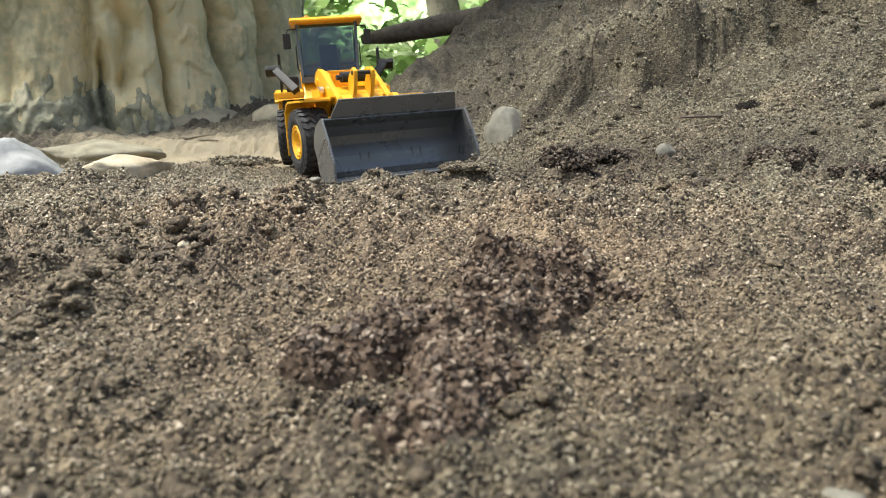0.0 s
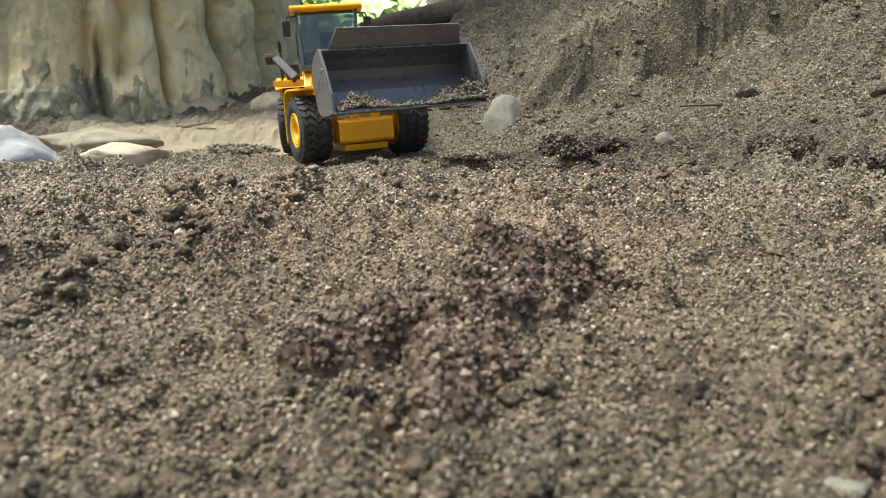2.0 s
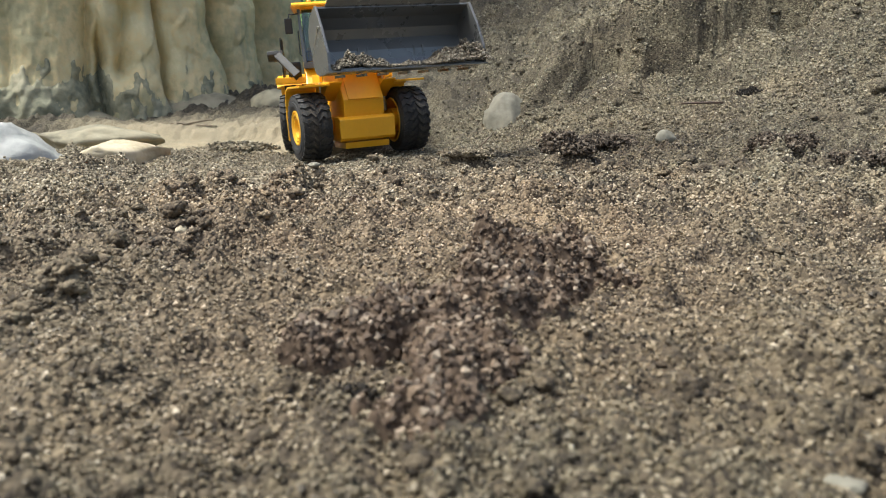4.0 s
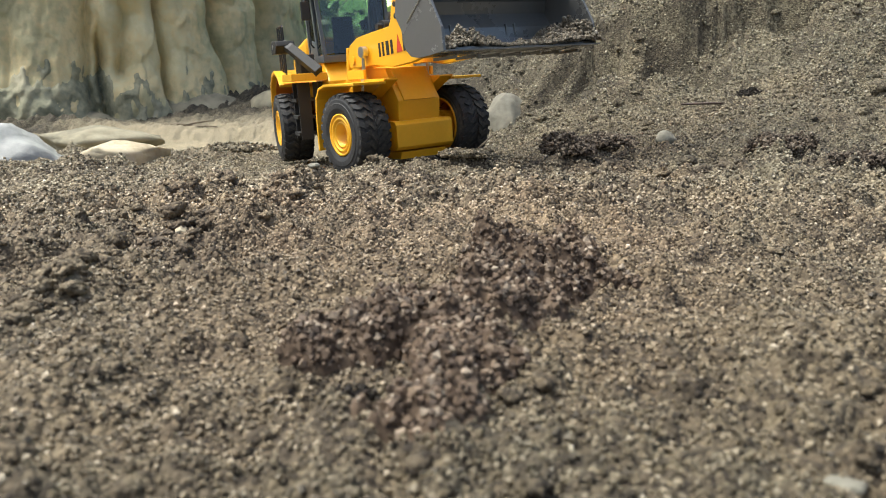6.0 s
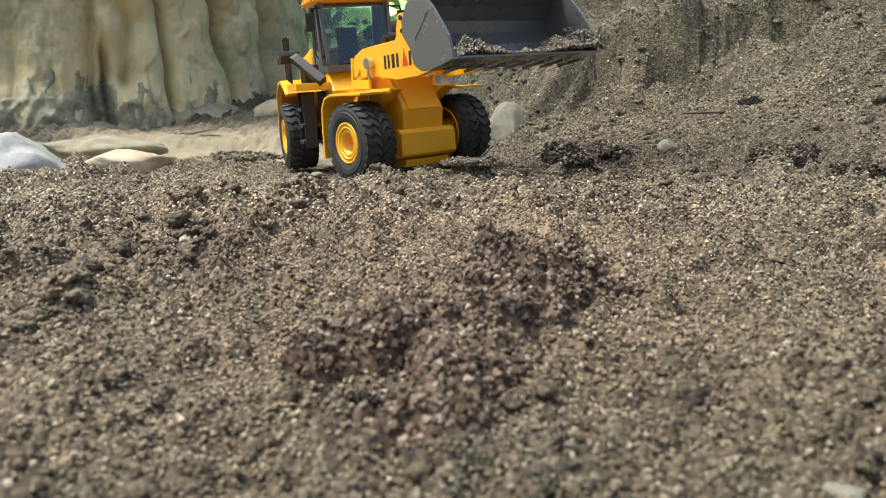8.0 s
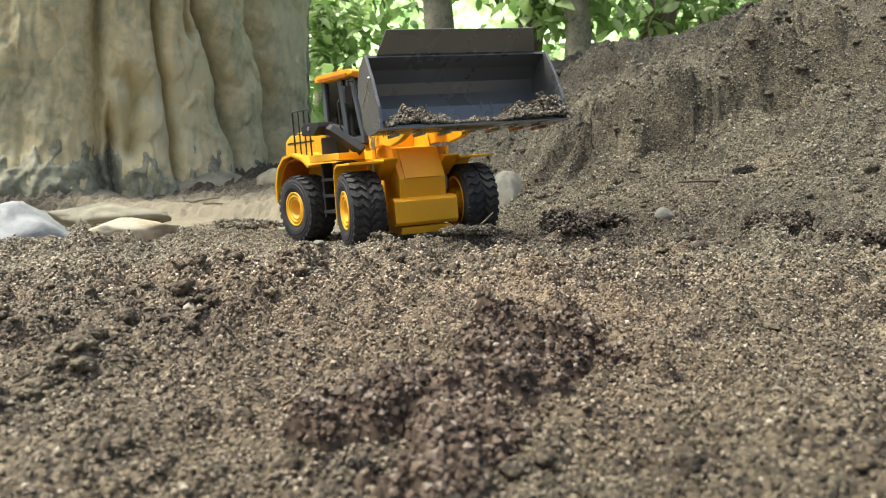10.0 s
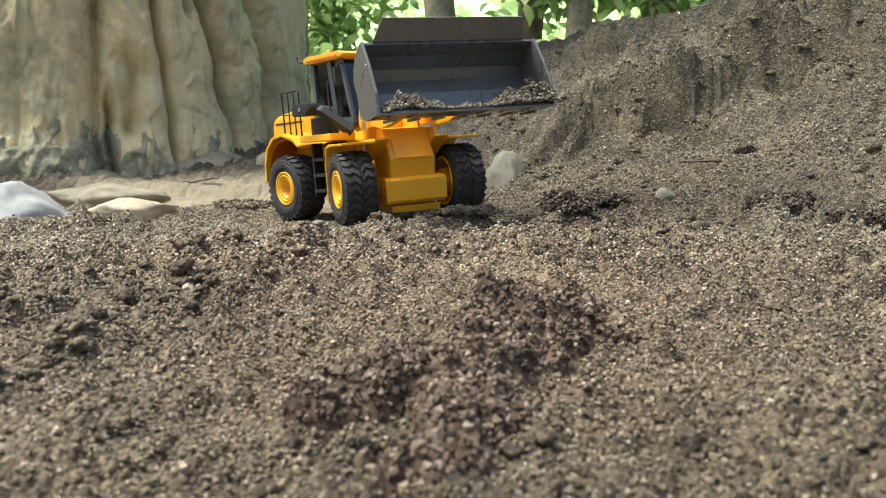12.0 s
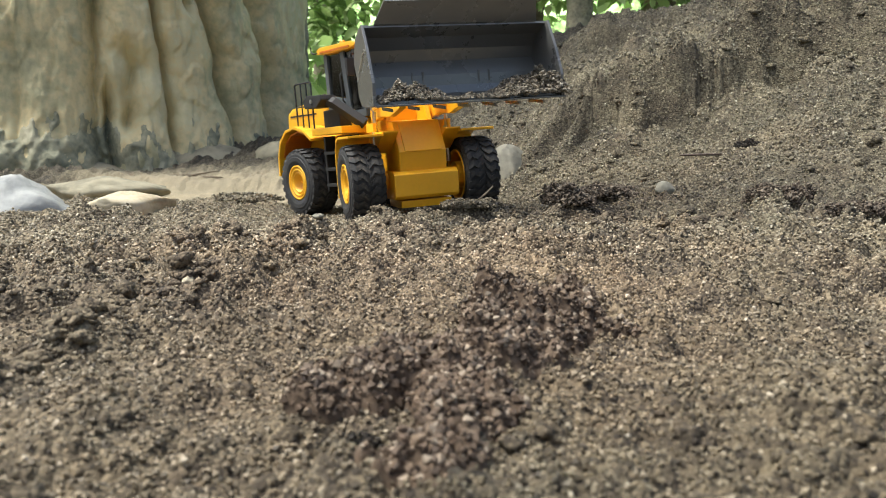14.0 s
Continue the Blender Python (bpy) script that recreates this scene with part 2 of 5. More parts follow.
# slumped masses on the heap: foot x and y, uphill bearing, length, half width, height, raggedness
SLUMPS = ((0.385, 0.905, 74, 0.22, 0.105, 0.076, 0.13), (0.235, 0.925, 76, 0.17, 0.085, 0.058, 0.22), (0.150, 0.955, 70, 0.12, 0.065, 0.042, 0.22),
          (0.245, 1.26, 60, 0.14, 0.060, 0.026, 0.25), (0.500, 0.93, 75, 0.16, 0.060, 0.030, 0.2), (0.40, 1.10, 62, 0.12, 0.045, 0.020, 0.3), (0.28, 1.05, 60, 0.10, 0.050, 0.018, 0.35))
# edges of old wheel ruts: y and x
RUT_A = ((0.18, 0.253, 0.322, 0.384, 0.45, 0.56), (-0.113, -0.107, -0.098, -0.092, -0.088, -0.097))
RUT_B = ((0.24, 0.335, 0.49, 0.58), (-0.155, -0.148, -0.141, -0.129))


def slump(x, y, cx, cy, bearing, length, half, h, rag):
    """A mass that has slid: a steep broken front, fading into the slope above it."""
    c, s = math.cos(radians(bearing)), math.sin(radians(bearing))
    u, v = ((x - cx) * c + (y - cy) * s) / length, ((y - cy) * c - (x - cx) * s) / half
    e = u + rag * fbm(x * 13, y * 13, 3, 7) + 0.22 * v * v
    side = np.abs(v) + 1.2 * rag * fbm(x * 17, y * 17, 2, 19)
    wide = 1 - step(0.1, 1.25, side)
    return wide * (h * step(-0.01, 0.10, e) * (1 - step(0.15, 1.15, e)) - 0.6 * h * step(-0.16, -0.05, e) * (1 - step(-0.05, 0.02, e)))


def ruts(x, y):
    z = 0
    for (ry, rx), h, w in ((RUT_A, 0.010, 0.010), (RUT_B, 0.007, 0.009)):
        d = x - np.interp(y, ry, rx) + 0.007 * fbm(x * 45, y * 45, 2, 211)
        on = step(ry[0] - 0.04, ry[0] + 0.02, y) * (1 - step(ry[-1] - 0.1, ry[-1] + 0.03, y))
        broken = step(-0.45, 0.35, fbm(y * 34, x * 9, 2, 217))
        z = z + on * (h * broken * np.exp(-(d / w) ** 2) - 0.005 * np.exp(-((d + 0.016) / 0.009) ** 2))
    return z


def height(x, y):
    m = mound(x, y)
    near = 1 - step(2.5, 4.0, np.hypot(x, y))
    on = step(0.015, 0.08, m)
    smooth = hump(x, y, -0.38, 1.1, 0.2, 0.14, 0.6)
    rough = 0.009 * fbm(x * 6, y * 6, 2, 1) * step(0.2, 0.4, y) + 0.0045 * fbm(x * 24, y * 24, 2, 9) + 0.0022 * fbm(x * 85, y * 85, 2, 23) + 0.0028 * np.maximum(fbm(x * 50, y * 50, 2, 29) - 0.35, 0) * step(0.35, 0.6, y) + 0.0010 * fbm(x * 210, y * 210, 2, 27)
    lumpy = 0.034 * fbm(x * 5, y * 5, 2, 31) + 0.012 * fbm(x * 17, y * 17, 2, 37) + 0.011 * np.abs(fbm(x * 38, y * 38, 2, 47)) + 0.004 * fbm(x * 90, y * 90, 2, 43)
    # slumped tiers: flat treads and steep broken faces
    q = m / 0.055 + 1.5 * fbm(x * 6.5, y * 6.5, 2, 131) + 0.5 * fbm(x * 22, y * 22, 2, 137)
    fr = q - np.floor(q)
    lumpy = lumpy + 0.22 * (step(0.55, 1.0, fr) - fr) * 0.055 * (1 - step(0.35, 0.6, x))
    slid = 0 * x
    for mass in SLUMPS:
        body = slump(x, y, *mass)
        slid = np.where(np.abs(body) > np.abs(slid), body, slid)
    lumpy = lumpy + slid + 0.35 * np.abs(slid) * fbm(x * 34, y * 34, 3, 53)
    # crumbs: round on top, creased between, patchy
    patch = 0.35 + 0.65 * step(-0.35, 0.5, fbm(x * 5, y * 5, 2, 71))
    crumbs = patch * ((0.006 + 0.005 * step(0.25, 0.5, y)) * np.abs(fbm(x * 62, y * 62, 2, 73)) + 0.0050 * np.abs(fbm(x * 140, y * 140, 2, 79)))
    pits = -0.006 * step(0.55, 1.0, fbm(x * 30, y * 30, 2, 83)) * step(0.3, 0.5, y)
    rough = rough + (crumbs - 0.003 + pits) * (1 - 0.3 * step(0.3, 0.15, y))
    calm = 1 - hump(x, y, 0.28, 0.80, 0.07, 0.06, 0.8)
    z = m + near * calm * (rough * (1 - on) * (1 - smooth) + lumpy * on * (1 - 0.8 * step(1.0, 1.25, x)))
    # banks by the trunk
    back = 0.016 * step(0.95, 1.4, y) + 0.045 * step(1.15, 1.5, y) * step(-0.6, -0.28, x) + 0.014 * step(1.16, 1.19, y + 0.10 * (x + 0.45) + 0.02 * vnoise(x * 9, y * 2, 3))
    z = z + back * (1 - step(-0.12, 0.05, x)) * near
    crumble = 1 + 0.5 * fbm(x * 120, y * 120, 2, 51)
    for b in BUMPS + LUMPS:
        z = z + hump(x, y, *b) * crumble
    # the ground that the wheels have pressed, rising towards the heap
    lane = hump(x, y, -0.06, 0.80, 0.16, 0.15, 1.0)
    lane = np.clip(lane * 1.6, 0, 0.92)
    track = -0.0005 + 0.073 * (x + 0.05) + 0.002 * fbm(x * 60, y * 60, 2, 61)
    z = z * (1 - lane) + track * lane
    z = z + ruts(x, y) + hump(x, y, 0.022, 0.655, 0.026, 0.016, 0.009) * crumble + hump(x, y, -0.045, 0.655, 0.035, 0.012, 0.011) * crumble
    # a burrow in the slope
    z = z + hump(x, y, 0.308, 0.812, 0.012, 0.012, -0.002) + hump(x, y, 0.310, 0.834, 0.018, 0.010, 0.012)
    return z


def drop(x, y):
    return float(height(np.array([x]), np.array([y]))[0])


def graded(hi, c, fine, growth, far):
    """Coordinates that are dense near c and widen away from it."""
    out, v = [], c
    while v < far:
        out.append(v)
        v += max(fine, growth * abs(v - c)) if v < hi else 0.25 * (v - hi) + 0.05
    return out


def mesh_from(name, co, faces, mats, smooth=True):
    """A mesh from arrays of corners and of faces that all have the same number of corners."""
    me = bpy.data.meshes.new(name)
    k = faces.shape[1]
    me.vertices.add(len(co))
    me.vertices.foreach_set("co", co.astype(np.float32).ravel())
    me.loops.add(faces.size)
    me.loops.foreach_set("vertex_index", faces.ravel().astype(np.int32))
    me.polygons.add(len(faces))
    me.polygons.foreach_set("loop_start", np.arange(0, faces.size, k, dtype=np.int32))
    me.polygons.foreach_set("use_smooth", np.full(len(faces), smooth))
    me.update(calc_edges=True)
    for m in mats:
        me.materials.append(m)
    return me


def quads(n, m):
    idx = np.arange(n * m).reshape(n, m)
    return np.stack([idx[:-1, :-1], idx[:-1, 1:], idx[1:, 1:], idx[1:, :-1]], -1).reshape(-1, 4)


ys = np.array([-60, -20, -5, -1, -0.3, -0.1] + graded(1.9, 0.05, 0.0016, 0.0047, 80))
right = graded(1.1, 0.0, 0.0026, 0.0037, 70)
left = [-v for v in graded(0.95, 0.0, 0.0026, 0.0037, 70)][:0:-1]
xs = np.array(left + right)
GX, GY = np.meshgrid(xs, ys)
co = np.stack([GX, GY, height(GX, GY)], -1).reshape(-1, 3)
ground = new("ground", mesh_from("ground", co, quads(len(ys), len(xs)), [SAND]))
tagged(ground, "damp grey-brown coarse sand rising into a heap", "sand", kind="structure")

# ---- loose grains ----
rng = np.random.default_rng(7)
OCTA = np.array([(1, 0, 0), (-1, 0, 0), (0, 1, 0), (0, -1, 0), (0, 0, 1), (0, 0, -1)], float)
OCTA_F = np.array([(0, 2, 4), (2, 1, 4), (1, 3, 4), (3, 0, 4), (2, 0, 5), (1, 2, 5), (3, 1, 5), (0, 3, 5)])


def grains(name, place, size, m):
    """Angular grains of sand at the places given, joined."""
    n = len(place)
    v = OCTA[None] * (size[:, None, None] * rng.uniform(0.35, 0.62, (n, 6, 1)))
    q = rng.normal(size=(n, 4))
    q /= np.linalg.norm(q, axis=1)[:, None]
    w, x, y, z = q.T
    R = np.stack([1 - 2 * (y * y + z * z), 2 * (x * y - w * z), 2 * (x * z + w * y), 2 * (x * y + w * z), 1 - 2 * (x * x + z * z), 2 * (y * z - w * x),
                  2 * (x * z - w * y), 2 * (y * z + w * x), 1 - 2 * (x * x + y * y)], -1).reshape(n, 3, 3)
    v = np.einsum("nij,nkj->nki", R, v) + place[:, None]
    f = (OCTA_F[None] + 6 * np.arange(n)[:, None, None]).reshape(-1, 3)
    return mesh_from(name, v.reshape(-1, 3), f, [m], smooth=False)


def scatter(n, y0, y1, power, s0, s1, sink=0.25, x_lo=-0.62, x_hi=0.62):
    u = rng.random(n)
    y = (y0 ** power + u * (y1 ** power - y0 ** power)) ** (1 / power)
    x = y * rng.uniform(x_lo, x_hi, n) + rng.uniform(-0.03, 0.03, n)
    s = s0 + (s1 - s0) * rng.random(n) ** 2.2
    return np.stack([x, y, height(x, y) + s * (0.5 - sink - 0.35) + 0.7 * s * rng.random(n) ** 2], -1), s


beds = [scatter(54000, 0.085, 0.40, 1.6, 0.0010, 0.0021), scatter(88000, 0.38, 0.95, 1.5, 0.0016, 0.0032), scatter(44000, 0.72, 1.45, 1.4, 0.0020, 0.0044, x_lo=0.02)]
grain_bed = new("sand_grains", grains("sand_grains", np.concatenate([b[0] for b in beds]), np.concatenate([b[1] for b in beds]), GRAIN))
tagged(grain_bed, "loose angular tan and grey sand grains", "sand grains", kind="stuff")


def clump(n, rx, ry, rz, s0, s1, seed):
    """Places and sizes of grains that cling together in an uneven lump on z = 0."""
    r = np.random.default_rng(seed)
    d = r.normal(size=(n, 3))
    d /= np.linalg.norm(d, axis=1)[:, None]
    d[:, 2] = np.abs(d[:, 2])
    wob = 1 + 0.35 * vnoise(d[:, 0] * 2.2 + seed, d[:, 1] * 2.2 + d[:, 2], seed)
    p = d * (r.random(n) ** 0.22 * wob)[:, None] * (rx, ry, rz)
    return p, s0 + (s1 - s0) * r.random(n) ** 2


def clod(x, y, rx, ry, rz, n, s0, s1, seed, m, label):
    p, s = clump(n, rx, ry, rz, s0, s1, seed)
    ob = new("dirt_or_shade_clod", grains("dirt_or_shade_clod", p + np.array((x, y, drop(x, y) - rz * 0.3)), s, m))
    return tagged(ob, label, "clod", group="crumbly clods on the sand")


# a dark clump in place of the burrow's shaded opening
clod(0.308, 0.812, 0.014, 0.007, 0.011, 900, 0.0014, 0.003, 14, SHADE_DARK, "near-black grains standing for the shade in a burrow's mouth")
clod(0.024, 0.652, 0.024, 0.012, 0.006, 1700, 0.0014, 0.0036, 7, GRAIN, "crumbly grey sand lump by the wheel")
clod(0.093, 0.602, 0.024, 0.016, 0.013, 1700, 0.0016, 0.004, 8, DAMP, "dark crumbly soil lump on sand")
clod(0.165, 0.775, 0.036, 0.016, 0.015, 1900, 0.002, 0.005, 9, DAMP, "dark crumbly soil lump below the heap")
clod(0.262, 0.615, 0.026, 0.015, 0.015, 1900, 0.0016, 0.0045, 10, DAMP, "dark crumbly soil lump below the heap")
clod(0.29, 0.55, 0.034, 0.014, 0.008, 1200, 0.0016, 0.004, 11, DAMP, "dark crumbly soil lump below the heap")
clod(-0.235, 0.93, 0.045, 0.016, 0.008, 1400, 0.002, 0.0045, 12, GRAIN, "tan crumbly sand lump beside the wheel rut")
clod(-0.044, 0.405, 0.007, 0.005, 0.005, 260, 0.001, 0.0024, 13, SOIL, "small dark crumb of soil on sand")


# ---- crumbling lumps ----
def lumps(name, places, sizes, seed, detail, m=None):
    """Broken lumps of damp sand, each pushed about by noise, joined."""
    tmp = bmesh.new()
    bmesh.ops.create_icosphere(tmp, subdivisions=detail, radius=1)
    tmp.verts.ensure_lookup_table()
    base = np.array([v.co for v in tmp.verts])
    tri = np.array([[v.index for v in f.verts] for f in tmp.faces])
    tmp.free()
    r = np.random.default_rng(seed)
    n = len(places)
    off = r.uniform(0, 50, (n, 1))
    d = 1 + 0.45 * vnoise(base[None, :, 0] * 1.7 + off, base[None, :, 1] * 1.7 + base[None, :, 2] * 1.3, seed) \
        + 0.28 * vnoise(base[None, :, 0] * 4.1 + off, base[None, :, 1] * 3.1 - base[None, :, 2] * 3.7, seed + 1)
    a = r.uniform(0, 2 * np.pi, n)
    sc = sizes[:, None] * np.stack([r.uniform(0.7, 1.35, n), r.uniform(0.7, 1.2, n), r.uniform(0.45, 0.85, n)], -1)
    v = base[None] * d[:, :, None] * sc[:, None]
    x = v[:, :, 0] * np.cos(a)[:, None] - v[:, :, 1] * np.sin(a)[:, None]
    y = v[:, :, 0] * np.sin(a)[:, None] + v[:, :, 1] * np.cos(a)[:, None]
    v = np.stack([x, y, v[:, :, 2]], -1) + places[:, None]
    f = (tri[None] + len(base) * np.arange(n)[:, None, None]).reshape(-1, 3)
    return mesh_from(name, v.reshape(-1, 3), f, [m or SAND])


def strew(n, y0, y1, x0, x1, s0, s1, seed, keep, sink=0.25):
    """Places and sizes for lumps, thick in some patches and thin in others."""
    r = np.random.default_rng(seed)
    y = r.uniform(y0, y1, n * 4)
    x = y * r.uniform(x0, x1, n * 4)
    ok = fbm(x * 7, y * 7, 2, seed) + 0.5 * r.uniform(-1, 1, n * 4) > keep
    lane = np.hypot((x + 0.05) / 0.13, (y - 0.80) / 0.13) > 1
    clear = np.hypot(x - 0.28, y - 0.80) > 0.05
    dusty = (x > -0.12) | (y < 0.97 + 0.25 * (x + 0.2))
    ok &= lane & clear & dusty
    x, y = x[ok][:n], y[ok][:n]
    s = s0 + (s1 - s0) * r.random(len(x)) ** 3
    return np.stack([x, y, height(x, y) - sink * s], -1), s


p, s = strew(60, 0.86, 1.4, 0.05, 0.5, 0.004, 0.011, 201, 0.2, 0.45)
q, u = strew(700, 0.80, 1.45, 0.02, 0.62, 0.002, 0.007, 204, 0.1, 0.3)
tagged(new("mound_crumbs", lumps("mound_crumbs", q, u, 8, 2)), "crumbs of damp sand on the heap", "sand crumbs", kind="stuff")
tagged(new("sand_lumps", lumps("sand_lumps", p, s, 5, 3)), "broken damp lumps slumped on the sand heap", "sand lumps", kind="stuff")
p, s = strew(800, 0.42, 1.0, -0.62, 0.62, 0.002, 0.008, 202, 0.2, 0.35)
tagged(new("sand_crumbs", lumps("sand_crumbs", p, s, 6, 2)), "small crumbs of damp sand strewn about", "sand crumbs", kind="stuff")
p, s = strew(500, 0.10, 0.45, -0.6, 0.6, 0.0012, 0.004, 203, 0.15, 0.3)
tagged(new("fine_crumbs", lumps("fine_crumbs", p, s, 7, 2)), "fine crumbs of damp sand strewn about", "sand crumbs", kind="stuff")

# crumbs pushed up along the old ruts
r8 = np.random.default_rng(8)
ry = r8.uniform(0.19, 0.56, 420)
rx = np.where(r8.random(420) < 0.7, np.interp(ry, *RUT_A), np.interp(ry, *RUT_B)) + r8.normal(0, 0.006, 420)
rs = 0.0014 + 0.0034 * r8.random(420) ** 2.5
tagged(new("rut_crumbs", lumps("rut_crumbs", np.stack([rx, ry, height(rx, ry)], -1), rs, 18, 2)), "crumbs of damp sand along a wheel rut", "sand crumbs", kind="stuff")

# the crumbling ridge that a wheel has thrown up: centre, radii, height of its lumps
RIDGE = ((0.021, 0.250, 0.015, 0.011, 0.0185), (0.037, 0.253, 0.015, 0.012, 0.0155), (0.051, 0.253, 0.012, 0.010, 0.006), (0.021, 0.224, 0.015, 0.019, 0.0075), (0.012, 0.203, 0.015, 0.016, 0.006),
         (0.003, 0.176, 0.015, 0.021, 0.005), (-0.001, 0.150, 0.013, 0.017, 0.0035), (-0.008, 0.203, 0.010, 0.009, 0.006), (-0.016, 0.187, 0.013, 0.009, 0.0095), (-0.027, 0.181, 0.011, 0.008, 0.0055))


def ridge(x, y):
    n = fbm(x * 130, y * 130, 3, 301)
    w = 0 * x
    for cx, cy, a, b, h in RIDGE:
        d = np.hypot((x - cx) / a, (y - cy) / b) * (1 + 0.26 * n)
        w = np.maximum(w, h * (1 - step(0.5, 1.15, d)))
    rough = 0.0026 * np.abs(fbm(x * 240, y * 240, 3, 305)) + 0.18 * w * fbm(x * 170, y * 170, 2, 309)
    w = w + rough * step(0.0006, 0.003, w) + hump(x, y, 0.0195, 0.2405, 0.0055, 0.007, -0.020) + hump(x, y, -0.018, 0.172, 0.011, 0.006, -0.012)
    return w - 0.003 * (1 - step(0.0, 0.0012, w))


RX, RY = np.meshgrid(np.arange(-0.05, 0.078, 0.0007), np.arange(0.115, 0.282, 0.0009))
P3 = np.stack([RX, RY, height(RX, RY) + ridge(RX, RY)], -1).reshape(-1, 3)
soil_ridge = tagged(new("soil_ridge", mesh_from("soil_ridge", P3, quads(*RX.shape), [LOAM])), "crumbly ridge of moist brown soil thrown up on sand", "soil ridge")
r9 = np.random.default_rng(9)
xy = np.stack([r9.uniform(-0.045, 0.068, 26000), r9.uniform(0.12, 0.275, 26000)], -1)
up = ridge(xy[:, 0], xy[:, 1])
keep = up > 0.0014
xy, up = xy[keep][:9000], up[keep][:9000]
P3 = np.stack([xy[:, 0], xy[:, 1], height(xy[:, 0], xy[:, 1]) + up + 0.0003], -1)
crumb_layer = new("crumb_layer", grains("crumb_layer", P3, 0.0010 + 0.0022 * r9.random(len(xy)) ** 2.5, SOIL))
crumb_layer.parent = soil_ridge
# two dark clumps put the shade of the ridge's hollows into colour
clod(0.0205, 0.2365, 0.006, 0.004, 0.004, 260, 0.0008, 0.0018, 31, SHADE_DARK, "near-black grains standing for the shade in a ridge's hollow")
clod(-0.019, 0.1700, 0.010, 0.004, 0.004, 420, 0.0008, 0.0018, 32, SHADE_DARK, "near-black grains standing for the shade below a ridge")

# ---- stones and small things ----
def stone(name, at, size, m, label, seed, rz=0, tilt=0, segs=28, cut=0.25, category="stone"):
    """A worn stone: a ball pushed about by noise, with some flattened faces."""
    bm = bmesh.new()
    bmesh.ops.create_uvsphere(bm, u_segments=segs, v_segments=segs // 2 + 2, radius=1)
    r = random.Random(seed)
    planes = [(Vector((r.uniform(-1, 1), r.uniform(-1, 1), r.uniform(-0.2, 1))).normalized(), r.uniform(0.62, 0.9)) for _ in range(int(cut * 30))]
    for v in bm.verts:
        p = v.co.copy()
        for nrm, lim in planes:
            e = p.dot(nrm) - lim
            if e > 0:
                p -= nrm * e * 0.85
        p *= 1 + 0.14 * noise.noise(p * 1.6 + Vector((seed, 0, 0))) + 0.08 * noise.noise(p * 3.7 + Vector((0, 0, seed))) + 0.035 * noise.noise(p * 9 + Vector((0, seed, 0)))
        v.co = Vector((p.x * size[0], p.y * size[1], p.z * size[2]))
    for f in bm.faces:
        f.smooth = True
    me = bpy.data.meshes.new(name)
    bm.to_mesh(me)
    bm.free()
    me.materials.append(m)
    ob = new(name, me)
    ob.matrix_basis = pose(*at, tilt, 0, rz)
    return tagged(ob, label, category)


stone("boulder", (-0.405, 0.735, 0.006), (0.070, 0.055, 0.037), BOULDER, "grey angular boulder half sunk in sand", 3, 15, cut=1.0, segs=40)
stone("flat_stone", (-0.312, 0.785, 0.004), (0.046, 0.055, 0.021), PALE, "flat pale tan stone lying on sand", 8, -24, cut=0.8, segs=36)
stone("embedded_stone", (0.078, 0.975, drop(0.078, 0.955) + 0.002), (0.029, 0.026, 0.033), ROCK, "smooth round grey stone sunk in the heap", 4, 0, cut=0.1, segs=32)
stone("pebble", (0.208, 0.75, drop(0.208, 0.75) + 0.003), (0.012, 0.007, 0.008), ROCK, "tan-grey oblong pebble on the slope", 5, 30)
stone("pebble", (-0.026, 0.578, drop(-0.026, 0.578) + 0.003), (0.0045, 0.004, 0.0036), PALE, "small pale pebble on sand", 6)
stone("pebble", (-0.101, 0.306, drop(-0.101, 0.306) + 0.001), (0.0026, 0.0024, 0.0022), PALE, "small pale pebble on sand", 7)
stone("pebble", (-0.006, 0.1425, drop(-0.006, 0.1425) + 0.001), (0.0028, 0.0023, 0.002), PALE, "small pale pebble among soil crumbs", 9)
stone("pebble", (0.066, 0.123, drop(0.066, 0.123)), (0.0035, 0.0025, 0.0016), ROCK, "small blue-grey pebble in the sand", 10)
stone("pebble", (-0.08, 0.50, drop(-0.08, 0.50) + 0.001), (0.004, 0.003, 0.002), ROCK, "small grey pebble on sand", 11)
stone("rock_ledge", (-0.425, 1.00, 0.012), (0.080, 0.038, 0.019), TRUNK_GREY, "low tan rock ledge at the foot of a trunk", 14, 14, cut=0.3, segs=40, category="rock")
stone("root_lump", (-0.42, 1.42, 0.025), (0.14, 0.08, 0.05), TRUNK_GREY, "rough grey lump of bark at the trunk's foot", 15, 0, cut=0.3, segs=40, category="root")
stone("root_lump", (-0.29, 1.37, 0.050), (0.05, 0.04, 0.030), TRUNK_GREY, "rounded tan stone at the trunk's foot", 16, 0, cut=0.1, segs=28, category="stone")
stone("root_lump", (-0.64, 1.32, 0.020), (0.16, 0.06, 0.03), TRUNK_GREY, "rough grey root spreading over the bank", 17, 10, cut=0.3, segs=36, category="root")


